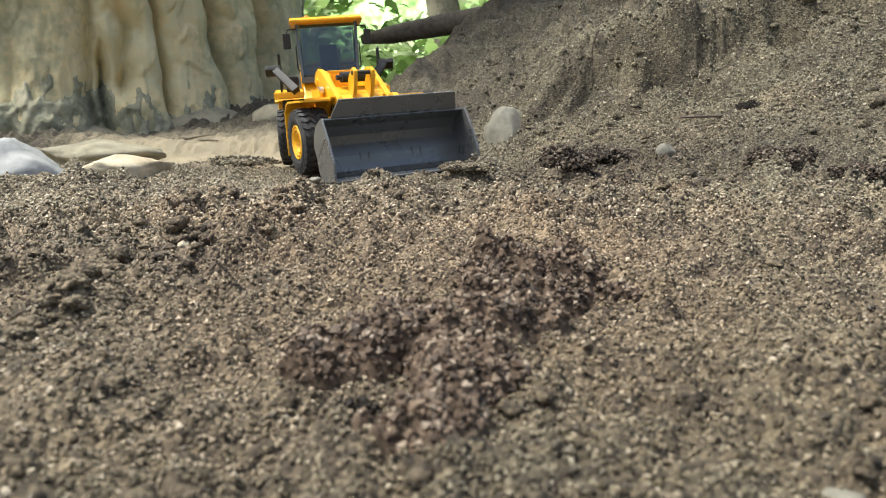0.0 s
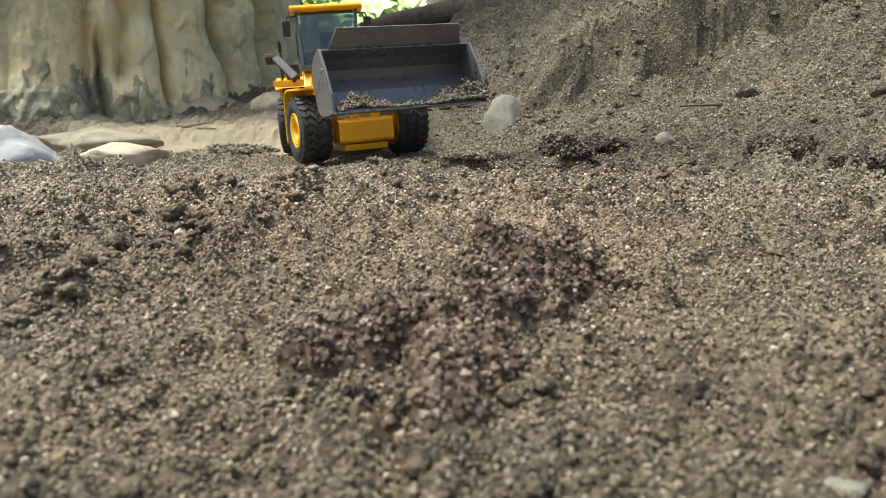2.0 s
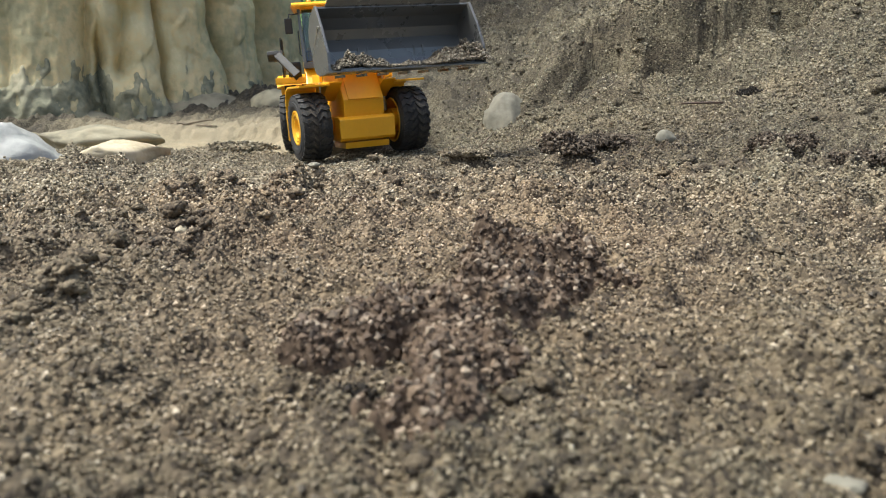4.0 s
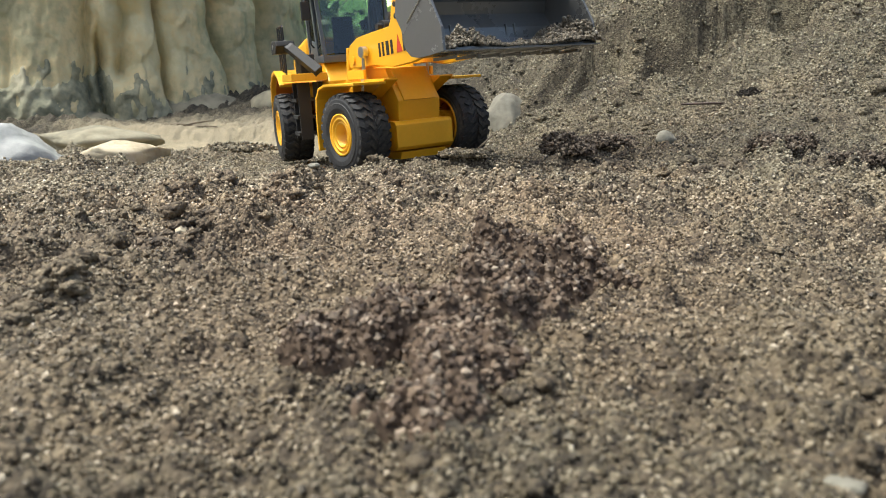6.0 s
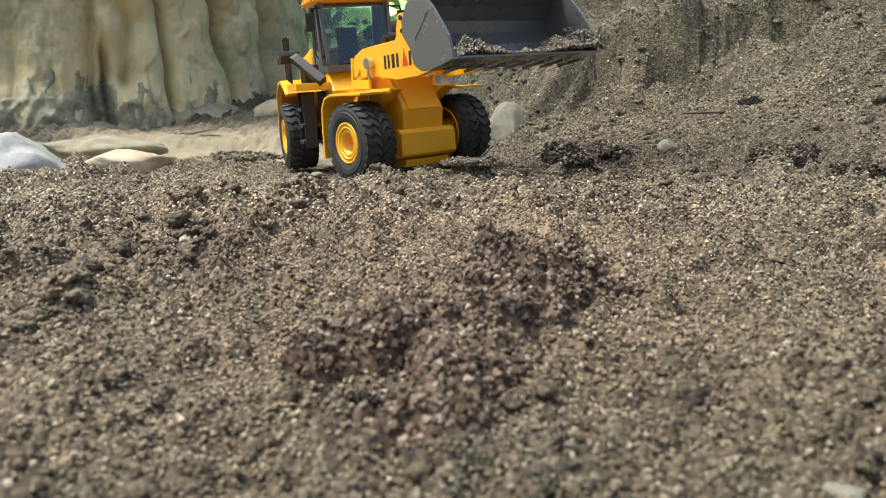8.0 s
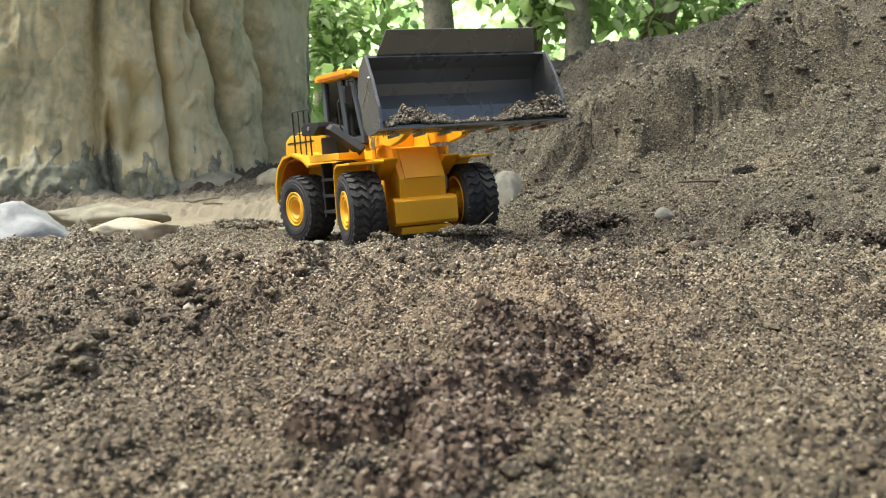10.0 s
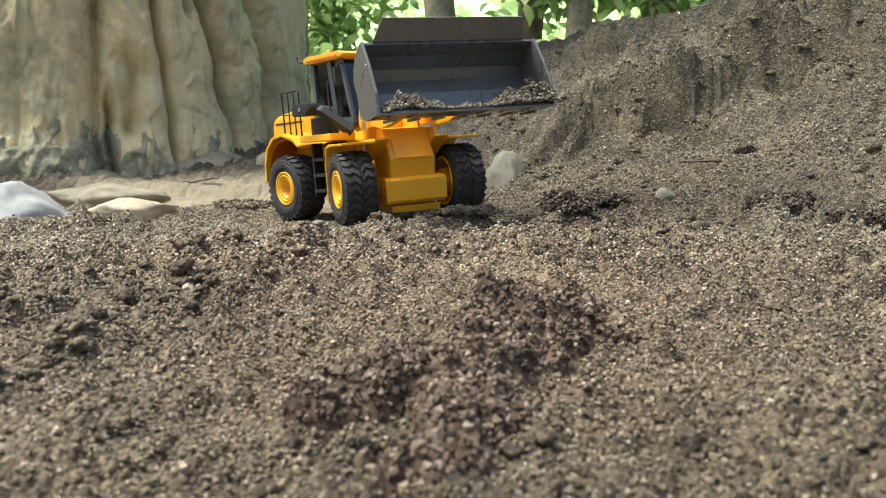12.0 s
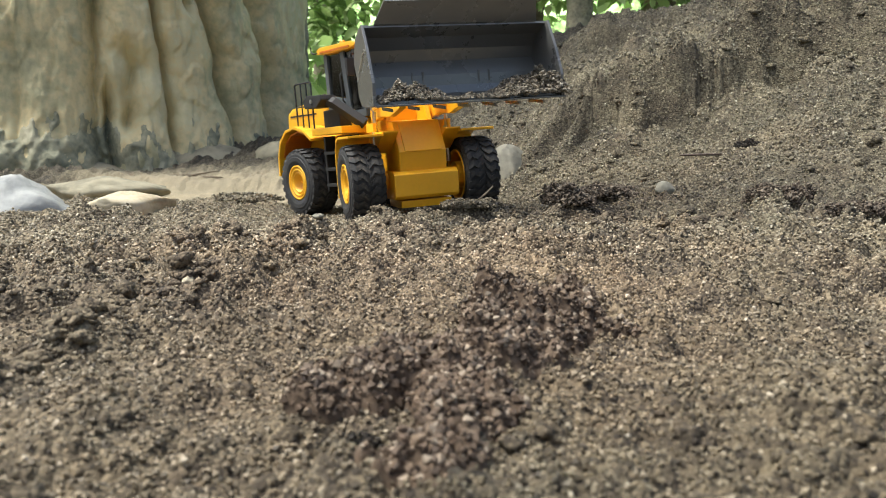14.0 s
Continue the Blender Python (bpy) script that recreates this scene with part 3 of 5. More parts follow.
def tube_mesh(bm, pts, radii, segs=8):
    """A bent round bar through the points, closed at both ends."""
    rings = []
    n = len(pts)
    for i, p in enumerate(pts):
        d = (Vector(pts[min(i + 1, n - 1)]) - Vector(pts[max(i - 1, 0)])).normalized()
        a = d.orthogonal().normalized() if not rings else (prev - d * prev.dot(d)).normalized()
        prev = a
        b = d.cross(a)
        r = radii[i] if isinstance(radii, (list, tuple)) else radii
        rings.append([bm.verts.new(Vector(p) + r * (math.cos(t) * a + math.sin(t) * b)) for t in (2 * math.pi * k / segs for k in range(segs))])
    for r0, r1 in zip(rings, rings[1:]):
        for k in range(segs):
            bm.faces.new((r0[k], r0[(k + 1) % segs], r1[(k + 1) % segs], r1[k]))
    bm.faces.new(rings[0][::-1])
    bm.faces.new(rings[-1])


def solid(name, bm, m, smooth=True):
    bmesh.ops.recalc_face_normals(bm, faces=bm.faces)
    for f in bm.faces:
        f.smooth = smooth
    me = bpy.data.meshes.new(name)
    bm.to_mesh(me)
    bm.free()
    me.materials.append(m)
    return new(name, me)


bm = bmesh.new()
tube_mesh(bm, [(0.238, 0.812, drop(0.256, 0.806) + 0.007), (0.250, 0.808, drop(0.256, 0.806) + 0.0075), (0.262, 0.804, drop(0.256, 0.806) + 0.008), (0.276, 0.798, drop(0.256, 0.806) + 0.008)], [0.0010, 0.0012, 0.0012, 0.0008], 6)
tagged(solid("twig", bm, DRYLEAF), "thin straight dark twig on the sand slope", "twig")
bm = bmesh.new()
tube_mesh(bm, [(0.026, 0.652, 0.020), (0.034, 0.655, 0.027), (0.040, 0.657, 0.033)], [0.001, 0.0009, 0.0007], 6)
tagged(solid("twig", bm, ROOT), "short bent twig stuck in a sand lump", "twig")
for k, (x0, y0, x1, y1, h) in enumerate(((-0.41, 1.22, -0.375, 1.215, 0.004), (-0.39, 1.20, -0.35, 1.225, 0.003), (-0.36, 1.22, -0.345, 1.19, 0.005), (-0.37, 1.21, -0.33, 1.185, 0.003))):
    bm = bmesh.new()
    z0, z1 = drop(x0, y0), drop(x1, y1)
    tube_mesh(bm, [(x0, y0, z0 + 0.002), ((x0 + x1) / 2, (y0 + y1) / 2, (z0 + z1) / 2 + h), (x1, y1, z1 + 0.003)], [0.0010, 0.0014, 0.0008], 6)
    tagged(solid("twig", bm, ROOT), "dry pale twig lying on the bank", "twig", group="dry twigs")


def chip(name, at, size, m, label, rz, category, curl=0.3):
    """A thin curled chip with a pointed outline."""
    bm = bmesh.new()
    rows = []
    for i in range(9):
        u = -1 + i / 4
        w = (1 - abs(u) ** 1.8) * 0.6 + 0.04
        rows.append([bm.verts.new((u * size, v * w * size, curl * size * (v * v * 0.5 + u * u) + 0.05 * size * math.sin(5 * u + 3 * v))) for v in (-1, -0.4, 0.4, 1)])
    for r0, r1 in zip(rows, rows[1:]):
        for k in range(3):
            bm.faces.new((r0[k], r0[k + 1], r1[k + 1], r1[k]))
    bmesh.ops.solidify(bm, geom=bm.faces[:], thickness=size * 0.08)
    ob = solid(name, bm, m)
    ob.matrix_basis = pose(*at, 18, 8, rz)
    return tagged(ob, label, category)


chip("dry_leaf", (0.041, 0.452, drop(0.041, 0.452) + 0.003), 0.007, DRYLEAF, "small curled dark dead leaf on sand", 25, "leaf", 0.5)
chip("bark_flake", (0.054, 0.442, drop(0.054, 0.442) + 0.003), 0.007, FLAKE, "small pinkish flake lying on sand", 70, "flake", 0.15)


# ---- trunks ----
def trunk(name, cx, cy, radius, top, grooves, m, label, fine=300, seed=1, flare=0.10, base=0.0, crust=0.0, parent=None):
    """A fluted trunk: lobes between furrows (heights, azimuths, depth, width in degrees, lowest and highest point), flaring at its foot."""
    az = np.sort(np.concatenate([np.linspace(-115, 0, fine), np.linspace(0, 245, 60)[1:-1]]))
    zz = np.concatenate([np.linspace(-0.06, 0.55, fine // 3), np.linspace(0.62, top, 30)[1:]]) if not crust else np.linspace(-0.06, 0.26, fine // 3)
    A, Z = np.meshgrid(az, zz)
    wander = 0.5 * vnoise(Z * 9 + seed, A * 0.03, seed) + 0.4 * vnoise(Z * 31, A * 0.05, seed + 1)
    r = radius * (1 + flare * np.exp(-np.maximum(Z - base, 0) / 0.10)) + 0 * A
    for gz, ga, depth, width, lo, hi in grooves:
        d = (A - np.interp(Z, gz, ga) + wander) / width
        on = step(lo - 0.03, lo + 0.02, Z) * (1 - step(hi - 0.02, hi + 0.05, Z))
        r = r - on * depth * (0.72 * np.exp(-np.abs(d) ** 1.3) + 0.28 * np.exp(-(d / 3.5) ** 2)) * (0.8 + 0.3 * vnoise(Z * 8 + ga[0], A * 0, seed + 2))
    r = r + 0.010 * fbm(A * 0.05, Z * 5, 2, seed + 3) + 0.0035 * fbm(A * 0.4, Z * 18, 3, seed + 9)
    # flakes of bark with raised rims
    flake = fbm(A * 0.16, Z * 11, 2, seed + 13)
    r = r + 0.004 * step(0.28, 0.36, flake) + 0.0025 * step(0.2, 0.25, fbm(A * 0.3, Z * 24, 2, seed + 15))
    if crust:
        edge = base + crust * (1 + 0.35 * fbm(A * 0.09, A * 0, 3, seed + 21) + 0.75 * fbm(A * 0.7, Z * 34, 3, seed + 23))
        r = r - 0.006 + 0.0085 * (1 - step(-0.016, 0.012, Z - edge)) * (1 + 0.5 * fbm(A * 0.7, Z * 40, 2, seed + 25))
    ra = np.radians(A)
    P = np.stack([cx + r * np.cos(ra), cy + r * np.sin(ra), Z], -1).reshape(-1, 3)
    n, k = A.shape
    idx = np.arange(n * k).reshape(n, k)
    nxt = np.roll(idx, -1, axis=1)
    q = np.stack([idx[:-1], nxt[:-1], nxt[1:], idx[1:]], -1).reshape(-1, 4)
    if not crust:
        # close the top with smaller and smaller rings
        rim = P[-k:]
        mid = rim.mean(0)
        P = np.concatenate([P] + [mid + (rim - mid) * f for f in (0.6, 0.05)])
        for g in (0, 1):
            a, b = idx[-1] + g * k, nxt[-1] + g * k
            q = np.concatenate([q, np.stack([a, b, b + k, a + k], -1)])
    ob = new(name, mesh_from(name, P, q, [m]))
    if parent:
        ob.parent = parent
        ob["label"] = label
        return ob
    return tagged(ob, label, "tree")


FLUTES = (((0.16, 0.27), (-78.5, -79.3), 0.012, 1.0, 0.0, 3), ((0.05, 0.09, 0.15, 0.23, 0.33), (-64.2, -64.9, -65.2, -64.7, -63.3), 0.065, 1.1, -0.05, 3),
          ((0.12, 0.157, 0.2, 0.23), (-58.2, -58.0, -57.3, -58.7), 0.085, 1.7, 0.10, 0.215), ((0.057, 0.104, 0.145), (-61.9, -62.4, -62.7), 0.055, 0.8, 0.02, 0.15),
          ((0.09, 0.133, 0.208, 0.276, 0.343), (-49.4, -49.6, -51.0, -51.7, -52.0), 0.055, 0.65, 0.06, 3), ((0.31, 0.35), (-44.3, -44.8), 0.045, 0.8, 0.31, 3),
          ((0.103, 0.177, 0.239, 0.287, 0.354), (-33.7, -36.4, -36.7, -38.7, -41.6), 0.085, 0.9, 0.03, 3), ((0.094, 0.229, 0.284, 0.372), (-17.5, -18.5, -21.5, -25.5), 0.10, 2.6, -0.05, 3))
MOSS = shader("mossy_bark", [(0.28, (0.15, 0.155, 0.105)), (0.5, (0.30, 0.29, 0.195)), (0.75, (0.46, 0.42, 0.29))], 16, 0.95, 0.9, fine=130)
big = trunk("fluted_trunk", -0.77, 1.74, 0.465, 3.2, FLUTES, TRUNK, "broad fluted tan tree trunk with deep furrows", 440, 3, 0.05, base=0.05)
trunk("moss_crust", -0.77, 1.74, 0.465, 0.26, FLUTES, MOSS, "grey-green crust of moss and flaking bark", 300, 3, 0.05, base=0.05, crust=0.045, parent=big)
trunk("grey_trunk", -0.46, 1.93, 0.135, 3.2, (((0, 1), (-80, -80), 0.02, 8, -1, 3), ((0, 1), (-50, -48), 0.02, 6, -1, 3)), TRUNK_GREY, "grey mossy trunk close behind a broad trunk", 150, 11, 0.1, base=0.05)

bm = bmesh.new()
tube_mesh(bm, [(-0.19, 1.93, 0.235), (-0.12, 1.92, 0.245), (0.0, 1.90, 0.265), (0.12, 1.88, 0.285), (0.3, 1.85, 0.30)], [0.011, 0.021, 0.025, 0.025, 0.02], 12)
log = solid("fallen_log", bm, ROOT)
tagged(log, "dark fallen log lying against the sand heap", "log")


def leaf_cloud(name, blobs, n, size, m, label, seed):
    """Many small pointed leaves, bent along the midrib, strewn through the blobs (centre, radii)."""
    r = np.random.default_rng(seed)
    pick = r.integers(0, len(blobs), n)
    d = r.normal(size=(n, 3))
    d /= np.linalg.norm(d, axis=1)[:, None]
    B = np.array(blobs, float)
    p = B[pick, :3] + d * (r.random(n) ** 0.45)[:, None] * B[pick, 3:]
    shape = np.array([(0, 0, 0), (0.35, 0.24, 0.08), (0.35, -0.24, 0.08), (0.75, 0.2, 0.06), (0.75, -0.2, 0.06), (1.1, 0, -0.12)])
    tris = np.array([(0, 1, 2), (1, 3, 2), (3, 4, 2), (3, 5, 4)])
    s = size * r.uniform(0.5, 1.3, n)
    a, e, k = r.uniform(0, 2 * np.pi, n), r.normal(-0.35, 0.5, n), r.normal(0, 0.6, n)
    fx = np.stack([np.cos(a) * np.cos(e), np.sin(a) * np.cos(e), np.sin(e)], -1)
    sx = np.stack([-np.sin(a), np.cos(a), np.zeros(n)], -1)
    up = np.cross(fx, sx)
    sy, uz = sx * np.cos(k)[:, None] + up * np.sin(k)[:, None], up * np.cos(k)[:, None] - sx * np.sin(k)[:, None]
    v = p[:, None] + s[:, None, None] * (shape[None, :, 0:1] * fx[:, None] + shape[None, :, 1:2] * sy[:, None] + shape[None, :, 2:3] * uz[:, None])
    f = (tris[None] + 6 * np.arange(n)[:, None, None]).reshape(-1, 3)
    return new(name, mesh_from(name, v.reshape(-1, 3), f, [m]))


def forest_tree(x, y, r, h, lean, crown, n, size, seed, label):
    """A tapered trunk with limbs, and a crown of single leaves."""
    rr = random.Random(seed)
    z0 = drop(x, y) - 0.05
    tree = tagged(new("forest_tree"), label, "tree", group="trees behind the heap")
    tree.location = (x, y, z0)
    bm = bmesh.new()
    pts = [(lean * h * (i / 7) + 0.05 * rr.uniform(-1, 1) * r * 10 * (i > 0), 0.02 * rr.uniform(-1, 1), h * i / 7) for i in range(8)]
    tube_mesh(bm, pts, [r * (1.25 - 0.1 * i) if i else r * 1.5 for i in range(8)], 14)
    t = solid("trunk", bm, TRUNK_GREY if seed % 2 else ROOT)
    t.parent = tree
    for k in range(4):
        bm = bmesh.new()
        i = rr.randint(3, 7)
        a = rr.uniform(0, 6.28)
        p = Vector(pts[i])
        L = rr.uniform(0.6, 1.3)
        tube_mesh(bm, [p, p + Vector((math.cos(a) * L * 0.5, math.sin(a) * L * 0.5, 0.3)), p + Vector((math.cos(a) * L, math.sin(a) * L, 0.45))], [r * 0.4, r * 0.3, r * 0.12], 8)
        b = solid("limb", bm, ROOT)
        b.parent = tree
    c = leaf_cloud("crown", [(bx, by, bz, rx, rx, rx * 0.7) for bx, by, bz, rx in crown], n, size, LEAF, "", seed)
    c.parent = tree
    return tree


forest_tree(0.09, 5.4, 0.10, 3.2, -0.12, ((-0.9, 0.3, 1.3, 0.5), (0.0, 0.2, 1.7, 0.6), (0.7, 0.5, 1.45, 0.5)), 500, 0.13, 1, "dark leaning forest tree with broad leaves")
forest_tree(0.42, 5.6, 0.09, 3.2, 0.13, ((0.3, -0.4, 1.25, 0.35), (0.9, 0.2, 1.4, 0.5)), 420, 0.13, 2, "dark forked forest tree with broad leaves")
forest_tree(0.80, 5.0, 0.075, 3.4, 0.01, ((0.3, 0.0, 1.35, 0.4), (-0.3, 0.4, 1.6, 0.4)), 380, 0.12, 3, "straight grey forest tree with broad leaves")
forest_tree(1.55, 5.8, 0.11, 3.4, -0.02, ((0.3, 0.0, 1.35, 0.5), (1.1, 0.6, 1.5, 0.7)), 700, 0.13, 4, "straight dark forest tree with broad leaves")
forest_tree(-0.98, 6.4, 0.07, 3.6, 0.0, ((0.2, -0.8, 1.1, 0.4), (0.5, 0.2, 1.6, 0.5)), 400, 0.12, 5, "slim pale forest tree with broad leaves")
forest_tree(-2.6, 6.0, 0.14, 3.6, 0.02, ((0.2, 0.0, 1.5, 0.8), (-1.0, 0.3, 1.7, 0.9)), 700, 0.14, 6, "stout forest tree with broad leaves")
forest_tree(3.2, 6.4, 0.14, 3.6, -0.03, ((0.2, 0.0, 1.5, 0.9), (-1.1, 0.3, 1.6, 0.8)), 800, 0.14, 7, "stout forest tree with broad leaves")


def bush(x, y, blobs, n, size, seed, label):
    b = leaf_cloud("bush", blobs, n, size, LEAF, "", seed)
    b.location = (x, y, drop(x, y))
    return tagged(b, label, "bush", group="bushes behind the heap")


bush(-0.45, 3.4, [(0, 0, 0.25, 0.35, 0.3, 0.25), (-0.3, 0.2, 0.45, 0.3, 0.3, 0.2), (0.3, 0.1, 0.18, 0.3, 0.25, 0.2)], 420, 0.11, 21, "bright green broad-leaved bush")
bush(0.25, 3.9, [(0, 0, 0.3, 0.4, 0.3, 0.25), (0.4, 0.2, 0.5, 0.35, 0.3, 0.2)], 420, 0.11, 22, "bright green broad-leaved bush")
bush(1.3, 4.2, [(0, 0, 0.5, 0.6, 0.3, 0.3), (0.6, 0.2, 0.5, 0.5, 0.3, 0.3)], 520, 0.12, 23, "bright green broad-leaved bush")
bush(-0.6, 5.6, [(0, 0, 0.5, 0.8, 0.5, 0.5), (0.9, 0.3, 0.6, 0.8, 0.4, 0.5), (-0.5, 0.3, 1.1, 0.5, 0.4, 0.4)], 800, 0.12, 24, "tall fresh green thicket")
bush(1.6, 6.6, [(0, 0, 0.6, 1.0, 0.5, 0.6), (1.2, 0.3, 0.7, 0.9, 0.4, 0.6), (-0.9, 0.4, 0.8, 0.8, 0.4, 0.7)], 900, 0.13, 25, "tall fresh green thicket")

# the wood in the distance, given a glow of its own to brighten it
FAR = shader("glowing_distant_leaves", [(0.3, (0.09, 0.16, 0.05)), (0.47, (0.2, 0.33, 0.1)), (0.6, (0.42, 0.55, 0.26)), (0.75, (0.8, 0.86, 0.68))], 2.2, 0.9, 0, fine=9)
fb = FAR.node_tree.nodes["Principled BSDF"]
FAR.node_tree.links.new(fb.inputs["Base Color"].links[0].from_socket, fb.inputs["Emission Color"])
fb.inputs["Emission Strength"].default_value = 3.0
aa = np.radians(np.linspace(35, 145, 97))
zz = np.linspace(-0.5, 6.5, 12)
A, Z = np.meshgrid(aa, zz)
R = 13 + 0.6 * fbm(A * 5, Z, 2, 3)
P = np.stack([R * np.cos(A), 2 + R * np.sin(A), Z + 0.8 * vnoise(A * 9, Z * 0, 8) * (Z > 6)], -1).reshape(-1, 3)
tagged(new("backdrop", mesh_from("backdrop", P, quads(12, 97), [FAR])), "distant green wood with a glow of its own", "backdrop", kind="structure")


# ---- the wheel loader ----
def plastic(name, color, rough, metal=0.0, dust=0.25):
    """Moulded or painted surface with faint mottling and a veil of sand dust."""
    c = Vector(color)
    d = Vector((0.3, 0.24, 0.16))
    return shader(name, [(0.25, tuple(c * 0.92)), (0.6, tuple(c)), (0.9, tuple(c * (1 - dust) + d * dust))], 22, rough, 0.06, fine=320, metal=metal)


YELLOW = plastic("yellow_plastic", (0.86, 0.44, 0.015), 0.36, dust=0.1)
ORANGE = plastic("orange_plastic", (0.62, 0.16, 0.01), 0.45, dust=0.1)
BLACK = plastic("black_plastic", (0.02, 0.019, 0.018), 0.62, dust=0.1)
RUBBER = shader("dusty_rubber", [(0.3, (0.014, 0.014, 0.015)), (0.55, (0.03, 0.03, 0.03)), (0.72, (0.06, 0.054, 0.045)), (0.9, (0.17, 0.14, 0.1))], 45, 0.75, 0.25, fine=500)
STEEL = plastic("grey_painted_metal", (0.20, 0.198, 0.19), 0.27, metal=0.5, dust=0.05)
CABGREY = plastic("slate_grey_plastic", (0.10, 0.115, 0.125), 0.4, dust=0.08)
CHROME = plastic("bright_metal", (0.6, 0.6, 0.58), 0.28, metal=1.0, dust=0.15)
AMBER = plastic("amber_plastic", (0.9, 0.3, 0.02), 0.25, dust=0.05)
RED = plastic("red_print", (0.6, 0.05, 0.02), 0.5, dust=0.02)
INK = plastic("black_print", (0.015, 0.015, 0.015), 0.55, dust=0.02)
GLASS = bpy.data.materials.new("cab_glass")
GLASS.use_nodes = True
gt = GLASS.node_tree
gt.nodes.remove(gt.nodes["Principled BSDF"])
clear, gloss, mixed, fres = (gt.nodes.new("ShaderNode" + k) for k in ("BsdfTransparent", "BsdfGlossy", "MixShader", "Fresnel"))
clear.inputs[0].default_value = (0.62, 0.66, 0.66, 1)
gloss.inputs["Roughness"].default_value = 0.06
fres.inputs["IOR"].default_value = 1.8
gt.links.new(fres.outputs[0], mixed.inputs[0])
gt.links.new(clear.outputs[0], mixed.inputs[1])
gt.links.new(gloss.outputs[0], mixed.inputs[2])
gt.links.new(mixed.outputs[0], gt.nodes["Material Output"].inputs[0])


def part(name, bm, m, parent, label="", bevel=0.0, smooth=False):
    """Links a bmesh as one mesh object under a thing or a part."""
    bmesh.ops.remove_doubles(bm, verts=bm.verts, dist=1e-6)
    bmesh.ops.recalc_face_normals(bm, faces=bm.faces)
    if bevel:
        sharp = [e for e in bm.edges if len(e.link_faces) == 2 and e.calc_face_angle(0) > 0.5]
        bmesh.ops.bevel(bm, geom=sharp, offset=bevel, segments=2, profile=0.7, affect="EDGES", clamp_overlap=True)
    for f in bm.faces:
        f.smooth = smooth
    me = bpy.data.meshes.new(name)
    bm.to_mesh(me)
    bm.free()
    me.materials.append(m)
    ob = new(name, me)
    ob.parent = parent
    if label:
        ob["label"] = label
    return ob


def box(bm, x0, x1, y0, y1, z0, z1):
    bmesh.ops.create_cube(bm, size=1, matrix=Matrix.Translation(((x0 + x1) / 2, (y0 + y1) / 2, (z0 + z1) / 2)) @ Matrix.Diagonal((x1 - x0, y1 - y0, z1 - z0, 1)))
    return bm


def prism(bm, outline, y0, y1):
    """A plate of the given x, z outline, from y0 to y1."""
    a = [bm.verts.new((x, y0, z)) for x, z in outline]
    b = [bm.verts.new((x, y1, z)) for x, z in outline]
    n = len(outline)
    bm.faces.new(a)
    bm.faces.new(b[::-1])
    for k in range(n):
        bm.faces.new((a[k], b[k], b[(k + 1) % n], a[(k + 1) % n]))
    return bm


def strip(bm, line, y0, y1, thick):
    """A bent sheet: the x, z line swept from y0 to y1, thick towards its left."""
    off = []
    for i, p in enumerate(line):
        p0, p1 = Vector(line[max(i - 1, 0)]), Vector(line[min(i + 1, len(line) - 1)])
        d = (p1 - p0).normalized()
        off.append((p[0] - d.y * thick, p[1] + d.x * thick))
    return prism(bm, list(line) + off[::-1], y0, y1)


def rod(bm, a, b, r, segs=14):
    tube_mesh(bm, [a, b], r, segs)
    return bm


def lathe(bm, profile, segs, closed=False):
    """Turns the (y, radius) profile round the y axis."""
    rings = []
    for k in range(segs):
        t = 2 * math.pi * k / segs
        rings.append([bm.verts.new((r * math.cos(t), y, r * math.sin(t))) for y, r in profile])
    n = len(profile)
    for k in range(segs):
        r0, r1 = rings[k], rings[(k + 1) % segs]
        for i in range(n if closed else n - 1):
            j = (i + 1) % n
            bm.faces.new((r0[i], r0[j], r1[j], r1[i]))
    return bm


A, B = 0.076, 0.0813          # joint behind the front axle, rear axle behind the joint
HALF, RAD = 0.054, 0.035      # half the track, tyre radius
PIVOT, BOOM = (-0.0323, 0.0968), 0.1361

loader = tagged(new("wheel_loader"), "yellow toy wheel loader with a grey bucket on sand", "toy loader")


